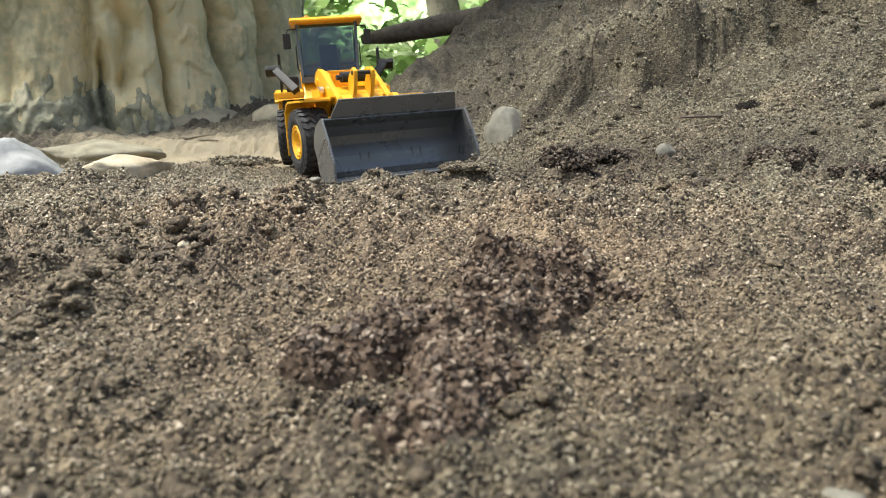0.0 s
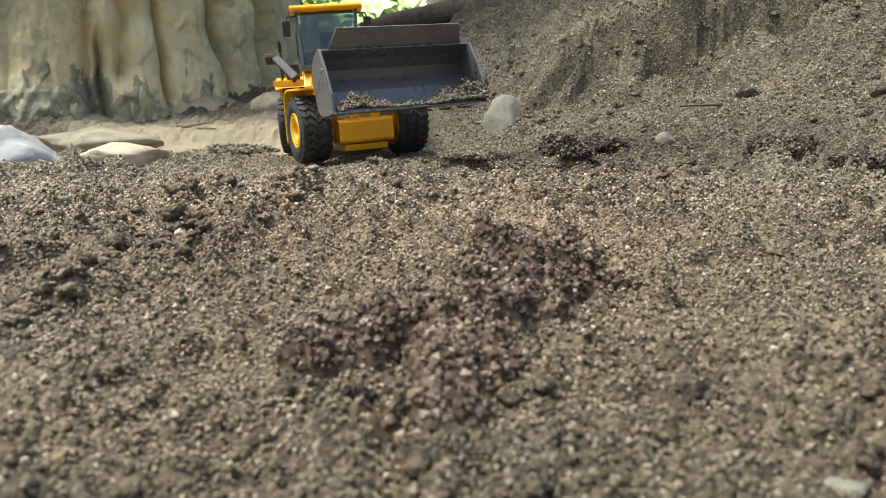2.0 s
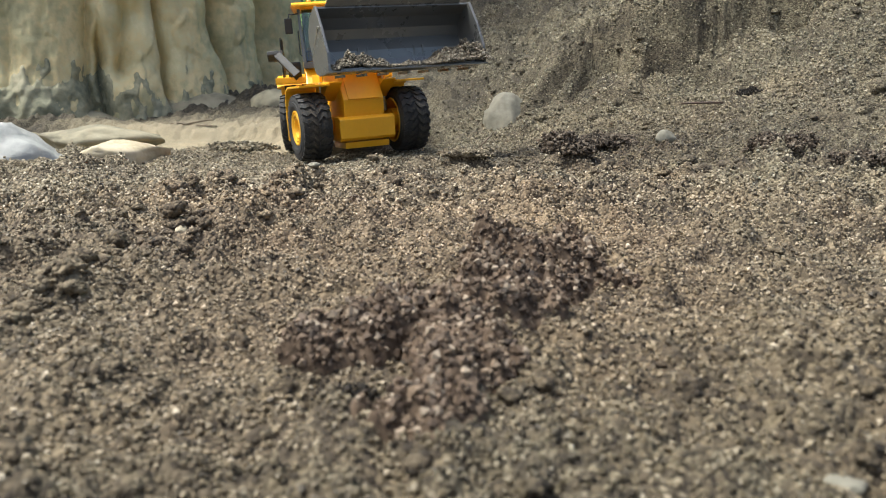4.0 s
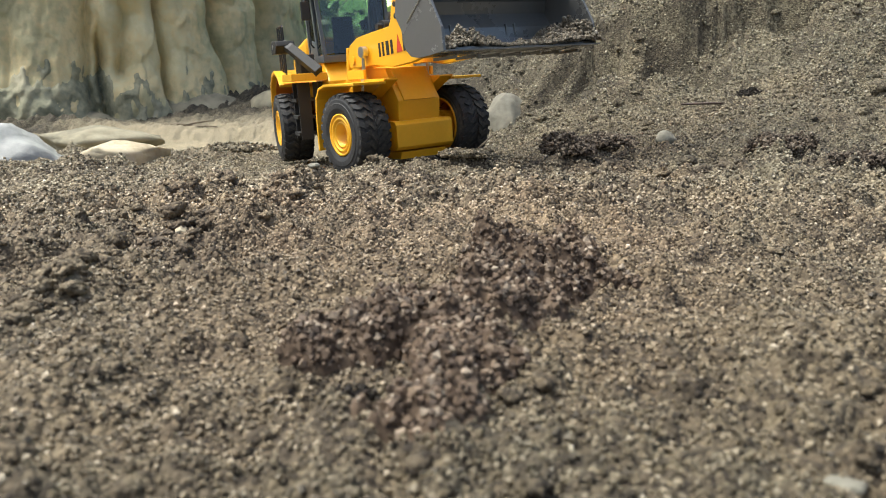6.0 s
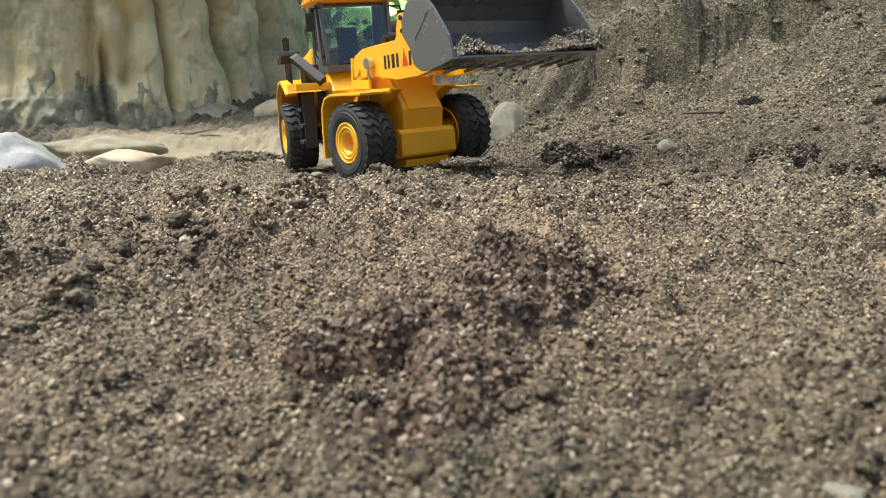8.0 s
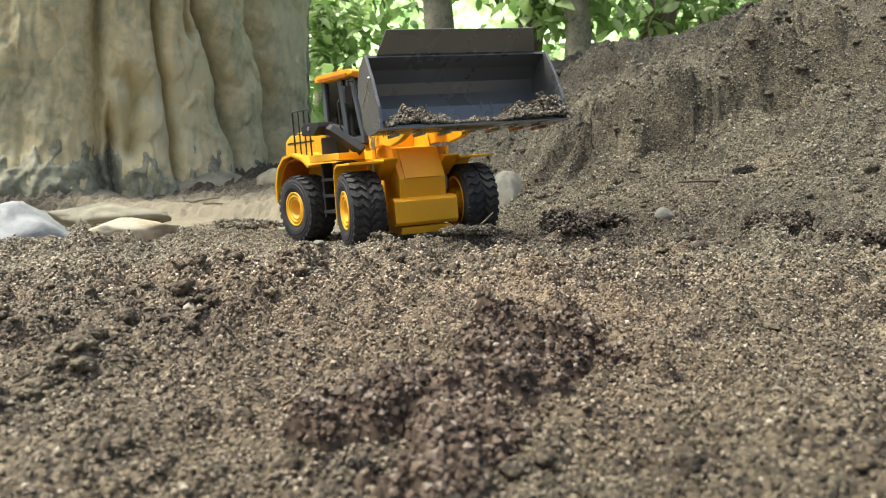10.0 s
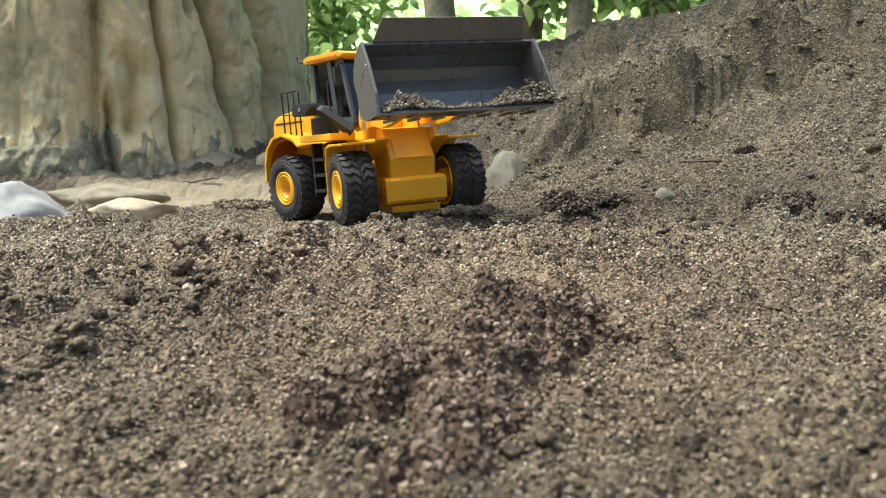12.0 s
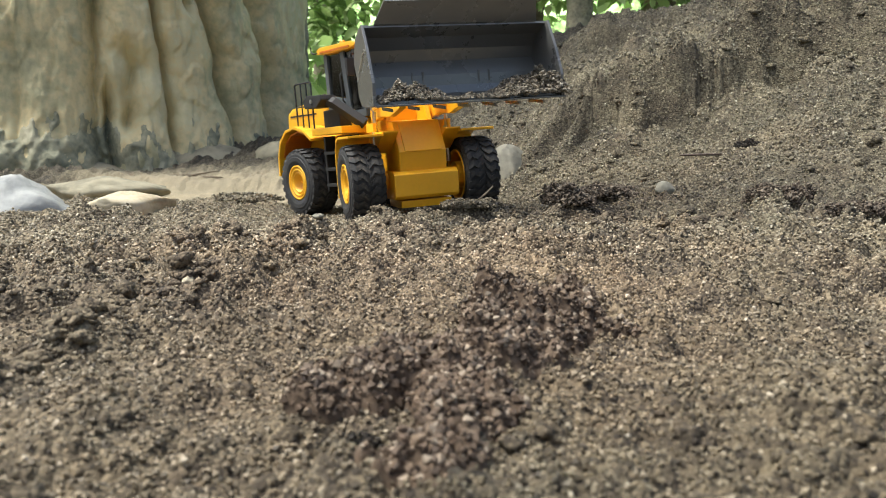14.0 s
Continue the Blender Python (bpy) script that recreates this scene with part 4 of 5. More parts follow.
def build_wheel():
    """One wheel about the y axis, its outer face towards -y."""
    w = new("wheel")
    w.parent = loader
    bm = bmesh.new()
    lathe(bm, [(-0.0125, 0.0178), (-0.0150, 0.0188), (-0.0163, 0.0225), (-0.0164, 0.0265), (-0.0158, 0.0270), (-0.0156, 0.0295), (-0.0140, 0.0325), (-0.0105, 0.0335), (0.0105, 0.0335),
               (0.0140, 0.0325), (0.0156, 0.0295), (0.0158, 0.0270), (0.0164, 0.0265), (0.0163, 0.0235), (0.0150, 0.0215), (0.0040, 0.0208), (-0.0080, 0.0208)], 56, True)
    part("tyre", bm, RUBBER, w, "black rubber tyre dusted with sand")
    # tread: two rows of bent lugs that share their meshes
    lugs = 26
    for side in (-1, 1):
        lug = bmesh.new()
        lo, hi = [], []
        for y, s in ((0.0010, -0.35), (0.0060, 0.25), (0.0105, -0.05), (0.0150, 0.3)):
            for out, h in ((lo, -0.30), (hi, 0.30)):
                a = (s + h) * 2 * math.pi / lugs * 0.95
                r0, r1 = (0.0328, RAD) if y < 0.012 else (0.0305, 0.0335)
                out.append([lug.verts.new((r * math.cos(a), side * y, r * math.sin(a))) for r in (r0, r1)])
        for i in range(3):
            a0, a1, b0, b1 = lo[i], lo[i + 1], hi[i], hi[i + 1]
            lug.faces.new((a0[1], a1[1], b1[1], b0[1]))
            lug.faces.new((a0[0], a1[0], a1[1], a0[1]))
            lug.faces.new((b0[0], b0[1], b1[1], b1[0]))
        lug.faces.new((lo[0][0], lo[0][1], hi[0][1], hi[0][0]))
        lug.faces.new((lo[3][0], hi[3][0], hi[3][1], lo[3][1]))
        first = part("tread_lug", lug, RUBBER, w)
        for k in range(1, lugs):
            other = new("tread_lug", first.data)
            other.parent = w
            other.rotation_euler = (0, 2 * math.pi * (k + (0.5 if side > 0 else 0)) / lugs, 0)
    bm = bmesh.new()
    lathe(bm, [(-0.0128, 0.0180), (-0.0152, 0.0180), (-0.0154, 0.0164), (-0.0140, 0.0160), (-0.0140, 0.0146), (-0.0150, 0.0143), (-0.0150, 0.0128), (-0.0128, 0.0122), (-0.0128, 0.0112),
               (-0.0140, 0.0108), (-0.0138, 0.0096), (-0.0060, 0.0088), (-0.0055, 0.0001)], 40)
    lathe(bm, [(-0.0060, 0.0205), (0.0150, 0.0212), (0.0166, 0.0216), (0.0169, 0.0236), (0.0160, 0.0240)], 40)
    lathe(bm, [(-0.004, 0.0206), (-0.002, 0.010), (0.008, 0.009), (0.008, 0.0001)], 40)
    rim = part("rim", bm, YELLOW, w, "bright yellow wheel rim", smooth=True)
    for k in range(6):
        bm = bmesh.new()
        a = 2 * math.pi * k / 6
        rod(bm, (0.0060 * math.cos(a), -0.0070, 0.0060 * math.sin(a)), (0.0060 * math.cos(a), -0.0050, 0.0060 * math.sin(a)), 0.0009, 6)
        part("bolt", bm, YELLOW, rim)
    return w


wheel_fr = build_wheel()
wheel_fl = copy_thing(wheel_fr, Matrix())
wheel_rr = copy_thing(wheel_fr, Matrix())
wheel_rl = copy_thing(wheel_fr, Matrix())
WHEELS = ((wheel_fr, False, -1), (wheel_fl, False, 1), (wheel_rr, True, -1), (wheel_rl, True, 1))

# front half
bm = bmesh.new()
prism(bm, [(0.020, 0.040), (0.022, 0.060), (0.004, 0.088), (-0.045, 0.090), (-0.070, 0.075), (-0.070, 0.030), (-0.02, 0.028)], -0.022, 0.022)
front = part("front_frame", bm, YELLOW, loader, bevel=0.0012)
bm = bmesh.new()
prism(bm, [(0.0215, 0.0595), (0.0045, 0.0865), (0.0065, 0.0875), (0.0235, 0.0605)], -0.017, 0.017)
part("cover_plate", bm, YELLOW, front, bevel=0.0006)
bm = bmesh.new()
prism(bm, [(0.024, 0.018), (0.028, 0.021), (0.028, 0.040), (0.024, 0.043), (-0.006, 0.043), (-0.010, 0.03), (-0.004, 0.018)], -0.030, 0.030)
part("bumper_beam", bm, YELLOW, front, bevel=0.001)
bm = bmesh.new()
prism(bm, [(0.022, 0.010), (0.024, 0.0165), (-0.02, 0.0165), (-0.018, 0.010)], -0.024, 0.024)
part("skid_plate", bm, YELLOW, front, bevel=0.001)
bm = bmesh.new()
rod(bm, (0, -0.046, RAD), (0, 0.046, RAD), 0.0085, 20)
for s in (-1, 1):
    rod(bm, (0, s * 0.036, RAD), (0, s * 0.047, RAD), 0.0125, 20)
part("axle", bm, YELLOW, loader, smooth=False)
for s in (-1, 1):
    bm = bmesh.new()
    prism(bm, [(-0.060, 0.060), (-0.018, 0.060), (-0.014, 0.088), (-0.022, 0.103), (-0.034, 0.107), (-0.046, 0.103), (-0.058, 0.088)], s * 0.018, s * 0.022)
    part("tower_plate", bm, YELLOW, loader, bevel=0.0008)
    # fender: an arched sheet over the tyre
    bm = bmesh.new()
    arch = [(0.026, 0.0775), (-0.024, 0.0775), (-0.034, 0.0745), (-0.0405, 0.066), (-0.0425, 0.050), (-0.0430, 0.020)]
    strip(bm, arch, s * 0.036, s * 0.068, 0.0022)
    fender = part("front_fender", bm, YELLOW, loader, bevel=0.0006)
    bm = bmesh.new()
    prism(bm, [(0.024, 0.078), (0.024, 0.0795), (-0.028, 0.0795), (-0.028, 0.060), (-0.010, 0.060)], s * 0.022, s * 0.0365)
    part("fender_bracket", bm, YELLOW, fender, bevel=0.0005)
    bm = bmesh.new()
    box(bm, -0.034, -0.006, s * 0.036 - 0.0015, s * 0.036 + 0.0015, 0.080, 0.088)
    part("fender_lip", bm, YELLOW, fender, bevel=0.0005)

bm = bmesh.new()
prism(bm, [(-0.056, 0.088), (-0.052, 0.088), (-0.050, 0.1080), (-0.054, 0.1085)], -0.0245, 0.0245)
part("tower_back", bm, YELLOW, loader, bevel=0.0006)

# lift arms, in the arm's own space: pivot at the origin, bucket hinge at x = BOOM
ARM_SHAPE = [(-0.008, -0.006), (-0.0085, 0.004), (-0.004, 0.013), (0.010, 0.0180), (0.034, 0.0190), (0.062, 0.0195), (0.067, 0.0260), (0.0715, 0.0300), (0.0785, 0.0305),
             (0.0835, 0.027), (0.0870, 0.0205), (0.104, 0.0140), (0.120, 0.0070), (0.1330, 0.0040), (0.1370, 0.0000), (0.1330, -0.0045), (0.115, -0.0090), (0.090, -0.0130), (0.060, -0.0135), (0.035, -0.0085), (0.012, -0.0075)]
arms = []
for s in (-1, 1):
    bm = bmesh.new()
    prism(bm, ARM_SHAPE, s * 0.0245, s * 0.0305)
    arm = part("lift_arm", bm, YELLOW, loader, bevel=0.0008)
    arms.append(arm)
    for x, z, r in ((0, 0, 0.0035), (0.0750, 0.0255, 0.0022), (0.1330, 0.0, 0.003)):
        bm = bmesh.new()
        rod(bm, (x, s * 0.0300, z), (x, s * 0.0318, z), r, 16)
        part("pivot_pin", bm, INK if x == 0.075 else YELLOW, arm)
    # maker's mark as plain bars
    for k, (x, wd) in enumerate(((0.043, 0.0028), (0.0485, 0.0028), (0.0545, 0.0042), (0.0615, 0.0032), (0.0800, 0.0030), (0.0860, 0.0030))):
        bm = bmesh.new()
        prism(bm, [(x, -0.0030), (x + wd, -0.0030), (x + wd + 0.0004, 0.0085), (x + 0.0004, 0.0085)], s * 0.0303, s * 0.0308)
        part("mark", bm, INK, arm, "black printed bar")
    bm = bmesh.new()
    prism(bm, [(0.0700, -0.0030), (0.0785, -0.0030), (0.0735, 0.0115)], s * 0.0303, s * 0.0308)
    part("mark", bm, RED, arm, "red printed wedge")
bm = bmesh.new()
rod(bm, (0.046, -0.0245, 0.010), (0.046, 0.0245, 0.010), 0.007, 18)
box(bm, 0.036, 0.058, -0.0245, 0.0245, 0.004, 0.016)
cross = part("arm_crossbar", bm, YELLOW, loader)
arms.append(cross)
bm = bmesh.new()
for s in (-1, 1):
    prism(bm, [(0.040, 0.006), (0.058, 0.006), (0.056, 0.030), (0.050, 0.044), (0.043, 0.044), (0.038, 0.030)], s * 0.0095 - 0.002, s * 0.0095 + 0.002)
crank = part("bellcrank", bm, YELLOW, cross, bevel=0.0006)
bm = bmesh.new()
rod(bm, (0.047, -0.0125, 0.040), (0.047, 0.0125, 0.040), 0.0022, 12)
part("crank_pin", bm, BLACK, cross)
bm = bmesh.new()
rod(bm, (0.030, -0.0165, 0.024), (0.030, 0.0165, 0.024), 0.0056, 20)
rod(bm, (0.030, -0.0215, 0.024), (0.030, 0.0215, 0.024), 0.0028, 14)
part("roller", bm, BLACK, cross, "black transverse roller")
cylinders = []
for s in (-1, 1):
    bm = bmesh.new()
    rod(bm, (0, 0, 0), (0.034, 0, 0), 0.0030, 14)
    rod(bm, (0.030, 0, 0), (0.058, 0, 0), 0.0016, 12)
    bmesh.ops.create_cone(bm, segments=18, cap_ends=True, radius1=0.0048, radius2=0.0048, depth=0.005, matrix=pose(0.056, 0, 0, 90))
    c = part("lift_cylinder", bm, CHROME, loader, "bright metal lift cylinder")
    cylinders.append((c, s))

# bucket, level, hinge at the origin
LIP, SHO, TOP = (0.0530, -0.0136), (0.0271, 0.0423), (0.0389, 0.0585)
CURVE = [LIP, (0.040, -0.0158), (0.026, -0.0165), (0.0175, -0.0150), (0.0115, -0.0105), (0.0085, -0.0040), (0.0075, 0.0040), (0.0010, 0.0150), (0.0030, 0.0250), (0.0110, 0.0350), SHO]
BW, GW = 0.0726, 0.0593
bm = bmesh.new()
strip(bm, CURVE[::-1], -BW, BW, 0.0018)
bucket = part("bucket", bm, STEEL, loader, "dark grey satin bucket")
for s in (-1, 1):
    bm = bmesh.new()
    prism(bm, [(0.0555, -0.0142)] + [(x * 1.0, z) for x, z in CURVE[1:]] + [(0.0300, 0.0425), (0.0440, 0.0220), (0.0545, 0.0020)], s * BW, s * (BW + 0.0022))
    part("side_plate", bm, STEEL, bucket, bevel=0.0004)
    bm = bmesh.new()
    box(bm, -0.006, 0.010, s * 0.0275 - 0.0050, s * 0.0275 - 0.0038, -0.007, 0.007)
    box(bm, -0.006, 0.010, s * 0.0275 + 0.0038, s * 0.0275 + 0.0050, -0.007, 0.007)
    part("hinge_lug", bm, STEEL, bucket)
    bm = bmesh.new()
    tube_mesh(bm, [(0.0370, s * (BW + 0.0023), 0.0250), (0.0160, s * (BW + 0.0023), 0.0090)], 0.0006, 6)
    part("scratch_line", bm, CHROME, bucket, "thin bright scratch")
bm = bmesh.new()
prism(bm, [(0.0262, 0.0420), (0.0285, 0.0425), (0.0400, 0.0583), (0.0382, 0.0590)], -GW, GW)
g = part("spill_guard", bm, STEEL, bucket, bevel=0.0003)
for v in g.data.vertices:
    if v.co.z < 0.05:
        v.co.y *= 1.09
bm = bmesh.new()
prism(bm, [(0.0600, -0.0150), (0.0600, -0.0138), (0.0380, -0.0128), (0.0380, -0.0152)], -BW - 0.0015, BW + 0.0015)
part("cutting_edge", bm, STEEL, bucket, "worn dusty cutting edge", bevel=0.0002)
for k in range(7):
    bm = bmesh.new()
    y = -0.06 + k * 0.02
    box(bm, 0.024, 0.050, y - 0.0008, y + 0.0008, -0.0192, -0.0170)
    part("wear_rib", bm, STEEL, bucket)

# rear half, in its own space: joint at the origin
rear = []


def rear_part(name, bm, m, label="", bevel=0.0, smooth=False, parent=None):
    ob = part(name, bm, m, parent or loader, label, bevel, smooth)
    if not parent:
        rear.append(ob)
    return ob


bm = bmesh.new()
prism(bm, [(0.010, 0.030), (0.012, 0.080), (-0.006, 0.098), (-0.066, 0.100), (-0.150, 0.090), (-0.152, 0.040), (-0.11, 0.026), (-0.03, 0.024)], -0.032, 0.032)
rear_frame = rear_part("rear_frame", bm, YELLOW, bevel=0.0015)
bm = bmesh.new()
prism(bm, [(-0.064, 0.090), (-0.064, 0.124), (-0.084, 0.121), (-0.138, 0.114), (-0.149, 0.108), (-0.151, 0.086)], -0.036, 0.036)
hood = rear_part("engine_hood", bm, YELLOW, bevel=0.004, smooth=True)
for s in (-1, 1):
    bm = bmesh.new()
    box(bm, -0.142, -0.086, s * 0.0362 - 0.0004, s * 0.0362 + 0.0004, 0.1045, 0.1062)
    rear_part("hood_stripe", bm, INK, "thin black stripe", parent=hood)
bm = bmesh.new()
box(bm, -0.1535, -0.1505, -0.028, 0.028, 0.06, 0.10)
rear_part("rear_grille", bm, BLACK, parent=hood)
bm = bmesh.new()
rod(bm, (-0.100, 0.012, 0.112), (-0.100, 0.012, 0.140), 0.0035, 14)
rear_part("exhaust_pipe", bm, BLACK, parent=hood)
bm = bmesh.new()
rod(bm, (-B, -0.046, RAD), (-B, 0.046, RAD), 0.0085, 20)
rear_part("axle", bm, BLACK)
for s in (-1, 1):
    y0, y1 = s * 0.032, s * 0.066
    bm = bmesh.new()
    box(bm, -0.048, 0.008, y0, y1, 0.0815, 0.0885)
    plat = rear_part("side_platform", bm, YELLOW, bevel=0.0012)
    bm = bmesh.new()
    strip(bm, [(-0.046, 0.0790), (-0.060, 0.0880), (-0.080, 0.0930), (-0.098, 0.0900), (-0.112, 0.0790), (-0.119, 0.062), (-0.120, 0.042)][::-1], y0, s * 0.069, -0.0030)
    fend = rear_part("rear_fender", bm, YELLOW, bevel=0.0008)
    bm = bmesh.new()
    strip(bm, [(-0.050, 0.0775), (-0.064, 0.0845), (-0.080, 0.0880), (-0.096, 0.0850), (-0.108, 0.0760), (-0.115, 0.062)][::-1], s * 0.033, s * 0.064, -0.0015)
    rear_part("fender_lining", bm, ORANGE, "orange-red fender lining", parent=fend)
    bm = bmesh.new()
    box(bm, -0.046, -0.016, s * 0.038, s * 0.052, 0.0885, 0.106)
    tank = rear_part("air_cleaner", bm, BLACK, "black filter box on the platform", bevel=0.0015)
    bm = bmesh.new()
    # slanting rail from the step up to the lamp head
    tube_mesh(bm, [(0.010, s * 0.040, 0.089), (-0.012, s * 0.060, 0.1115), (-0.022, s * 0.0655, 0.1165)], [0.0062, 0.0058, 0.0050], 4)
    rail = rear_part("slanted_guard", bm, BLACK, "dark slanted guard bar", bevel=0.0008)
    bm = bmesh.new()
    prism(bm, [(-0.014, 0.1195), (-0.012, 0.1150), (-0.022, 0.1080), (-0.044, 0.1080), (-0.046, 0.1165), (-0.038, 0.1205)], s * 0.056, s * 0.074)
    rear_part("lamp_head", bm, BLACK, "dark lamp housing", bevel=0.0012, parent=rail)
    bm = bmesh.new()
    rod(bm, (-0.030, s * 0.0742, 0.1145), (-0.030, s * 0.0748, 0.1145), 0.0022, 12)
    rear_part("lamp_lens", bm, CHROME, parent=rail)
    # ladder between the wheels
    bm = bmesh.new()
    box(bm, -0.040, -0.037, s * 0.046, s * 0.058, 0.026, 0.080)
    box(bm, -0.014, -0.011, s * 0.046, s * 0.058, 0.026, 0.080)
    box(bm, -0.040, -0.011, s * 0.034, s * 0.038, 0.026, 0.080)
    lad = rear_part("ladder", bm, BLACK, "black step ladder", bevel=0.0005)
    for z in (0.030, 0.046, 0.062):
        bm = bmesh.new()
        box(bm, -0.038, -0.012, s * 0.040, s * 0.060, z, z + 0.003)
        rear_part("rung", bm, BLACK, parent=lad)
    # handrail on the fender
    bm = bmesh.new()
    yy = s * 0.060
    tube_mesh(bm, [(-0.052, yy, 0.086), (-0.052, yy, 0.134), (-0.0535, yy, 0.1355), (-0.083, yy, 0.1355), (-0.0845, yy, 0.134), (-0.0845, yy, 0.092)], 0.0009, 8)
    hr = rear_part("handrail", bm, BLACK, "thin black handrail")
    for x in (-0.062, -0.073):
        bm = bmesh.new()
        rod(bm, (x, yy, 0.090), (x, yy, 0.1355), 0.0008, 8)
        rear_part("baluster", bm, BLACK, parent=hr)
    bm = bmesh.new()
    rod(bm, (-0.052, yy, 0.112), (-0.0845, yy, 0.112), 0.0007, 8)
    rear_part("mid_rail", bm, BLACK, parent=hr)

# cab
def cab_post(bm, a, b, w, d):
    va = [Vector(a) + Vector((sx * d, sy * w, 0)) for sx, sy in ((-1, -1), (1, -1), (1, 1), (-1, 1))]
    vb = [Vector(b) + Vector((sx * d, sy * w, 0)) for sx, sy in ((-1, -1), (1, -1), (1, 1), (-1, 1))]
    v = [bm.verts.new(p) for p in va + vb]
    for f in ((0, 1, 2, 3), (7, 6, 5, 4), (0, 4, 5, 1), (1, 5, 6, 2), (2, 6, 7, 3), (3, 7, 4, 0)):
        bm.faces.new([v[i] for i in f])


bm = bmesh.new()
box(bm, -0.066, 0.004, -0.033, 0.033, 0.097, 0.104)
cab = rear_part("cab", bm, CABGREY, "slate grey cab with large windows", bevel=0.001)
F0, F1, M0, M1, R0, R1 = (0.002, 0.104), (-0.009, 0.163), (-0.026, 0.104), (-0.030, 0.163), (-0.062, 0.104), (-0.060, 0.163)
for s in (-1, 1):
    for (p, q, w, d) in ((F0, F1, 0.0016, 0.0024), (M0, M1, 0.0012, 0.0034), (R0, R1, 0.0018, 0.0030)):
        bm = bmesh.new()
        cab_post(bm, (p[0], s * 0.0315, p[1]), (q[0], s * 0.0335, q[1]), w, d)
        part("pillar", bm, CABGREY, cab)
    bm = bmesh.new()
    prism(bm, [(-0.026, 0.104), (-0.062, 0.104), (-0.062, 0.122), (-0.030, 0.116)], s * 0.0305, s * 0.0325)
    part("door_panel", bm, CABGREY, cab, bevel=0.0004)
    for (p0, p1, q0, q1) in (((0.000, 0.105), (-0.026, 0.105), (-0.010, 0.162), (-0.030, 0.162)), ((-0.028, 0.117), (-0.060, 0.122), (-0.031, 0.162), (-0.058, 0.162))):
        bm = bmesh.new()
        prism(bm, [p0, p1, q1, q0], s * 0.0318, s * 0.0324)
        pane = part("side_window", bm, GLASS, cab, "clear side pane")
        pane.visible_shadow = False
    bm = bmesh.new()
    tube_mesh(bm, [(-0.006, s * 0.034, 0.158), (0.000, s * 0.044, 0.157), (0.000, s * 0.0455, 0.150)], 0.0009, 8)
    mir = part("mirror_arm", bm, BLACK, cab)
    bm = bmesh.new()
    box(bm, -0.002, 0.002, s * 0.0455 - 0.0042, s * 0.0455 + 0.0042, 0.136, 0.153)
    part("mirror", bm, BLACK, cab, "black wing mirror", bevel=0.0012)
    bm = bmesh.new()
    tube_mesh(bm, [(-0.030, s * 0.0345, 0.112), (-0.030, s * 0.037, 0.115), (-0.032, s * 0.037, 0.140), (-0.032, s * 0.0345, 0.143)], 0.0008, 6)
    part("door_grip", bm, BLACK, cab)
bm = bmesh.new()
prism(bm, [(0.0022, 0.105), (0.0030, 0.105), (-0.0082, 0.162), (-0.0090, 0.162)], -0.0300, 0.0300)
ws = part("windshield", bm, GLASS, cab, "clear sloping windscreen")
ws.visible_shadow = False
bm = bmesh.new()
box(bm, -0.0618, -0.0610, -0.030, 0.030, 0.118, 0.162)
rw = part("rear_window", bm, GLASS, cab, "clear rear pane")
rw.visible_shadow = False
bm = bmesh.new()
prism(bm, [(0.004, 0.1650), (0.004, 0.1672), (-0.004, 0.1700), (-0.060, 0.1705), (-0.068, 0.1680), (-0.068, 0.1640), (-0.058, 0.1628), (-0.008, 0.1628)], -0.0405, 0.0405)
roof = part("roof", bm, YELLOW, cab, "yellow cab roof", bevel=0.0012)
bm = bmesh.new()
box(bm, -0.060, -0.006, -0.0415, 0.0415, 0.1645, 0.1662)
part("roof_rail", bm, ORANGE, cab)
bm = bmesh.new()
lathe(bm, [(0.0, 0.0034), (0.004, 0.0032), (0.0058, 0.002), (0.006, 0.0001)], 16)
bmesh.ops.rotate(bm, verts=bm.verts, cent=(0, 0, 0), matrix=Matrix.Rotation(radians(90), 3, "X"))
bmesh.ops.translate(bm, verts=bm.verts, vec=(-0.045, -0.022, 0.1705))
part("beacon", bm, AMBER, cab, "amber warning beacon", smooth=True)
bm = bmesh.new()
tube_mesh(bm, [(-0.066, -0.040, 0.1655), (-0.074, -0.0405, 0.1655), (-0.078, -0.0405, 0.168), (-0.078, -0.0405, 0.173)], 0.0008, 6)
part("aerial", bm, BLACK, cab)
bm = bmesh.new()
box(bm, -0.050, -0.030, -0.011, 0.011, 0.104, 0.114)
prism(bm, [(-0.050, 0.112), (-0.045, 0.112), (-0.049, 0.142), (-0.054, 0.142)], -0.0105, 0.0105)
part("driver_seat", bm, BLACK, cab, "black moulded seat", bevel=0.0015)
bm = bmesh.new()
rod(bm, (-0.010, 0, 0.104), (-0.020, 0, 0.121), 0.0015, 10)
part("steering_column", bm, BLACK, cab)

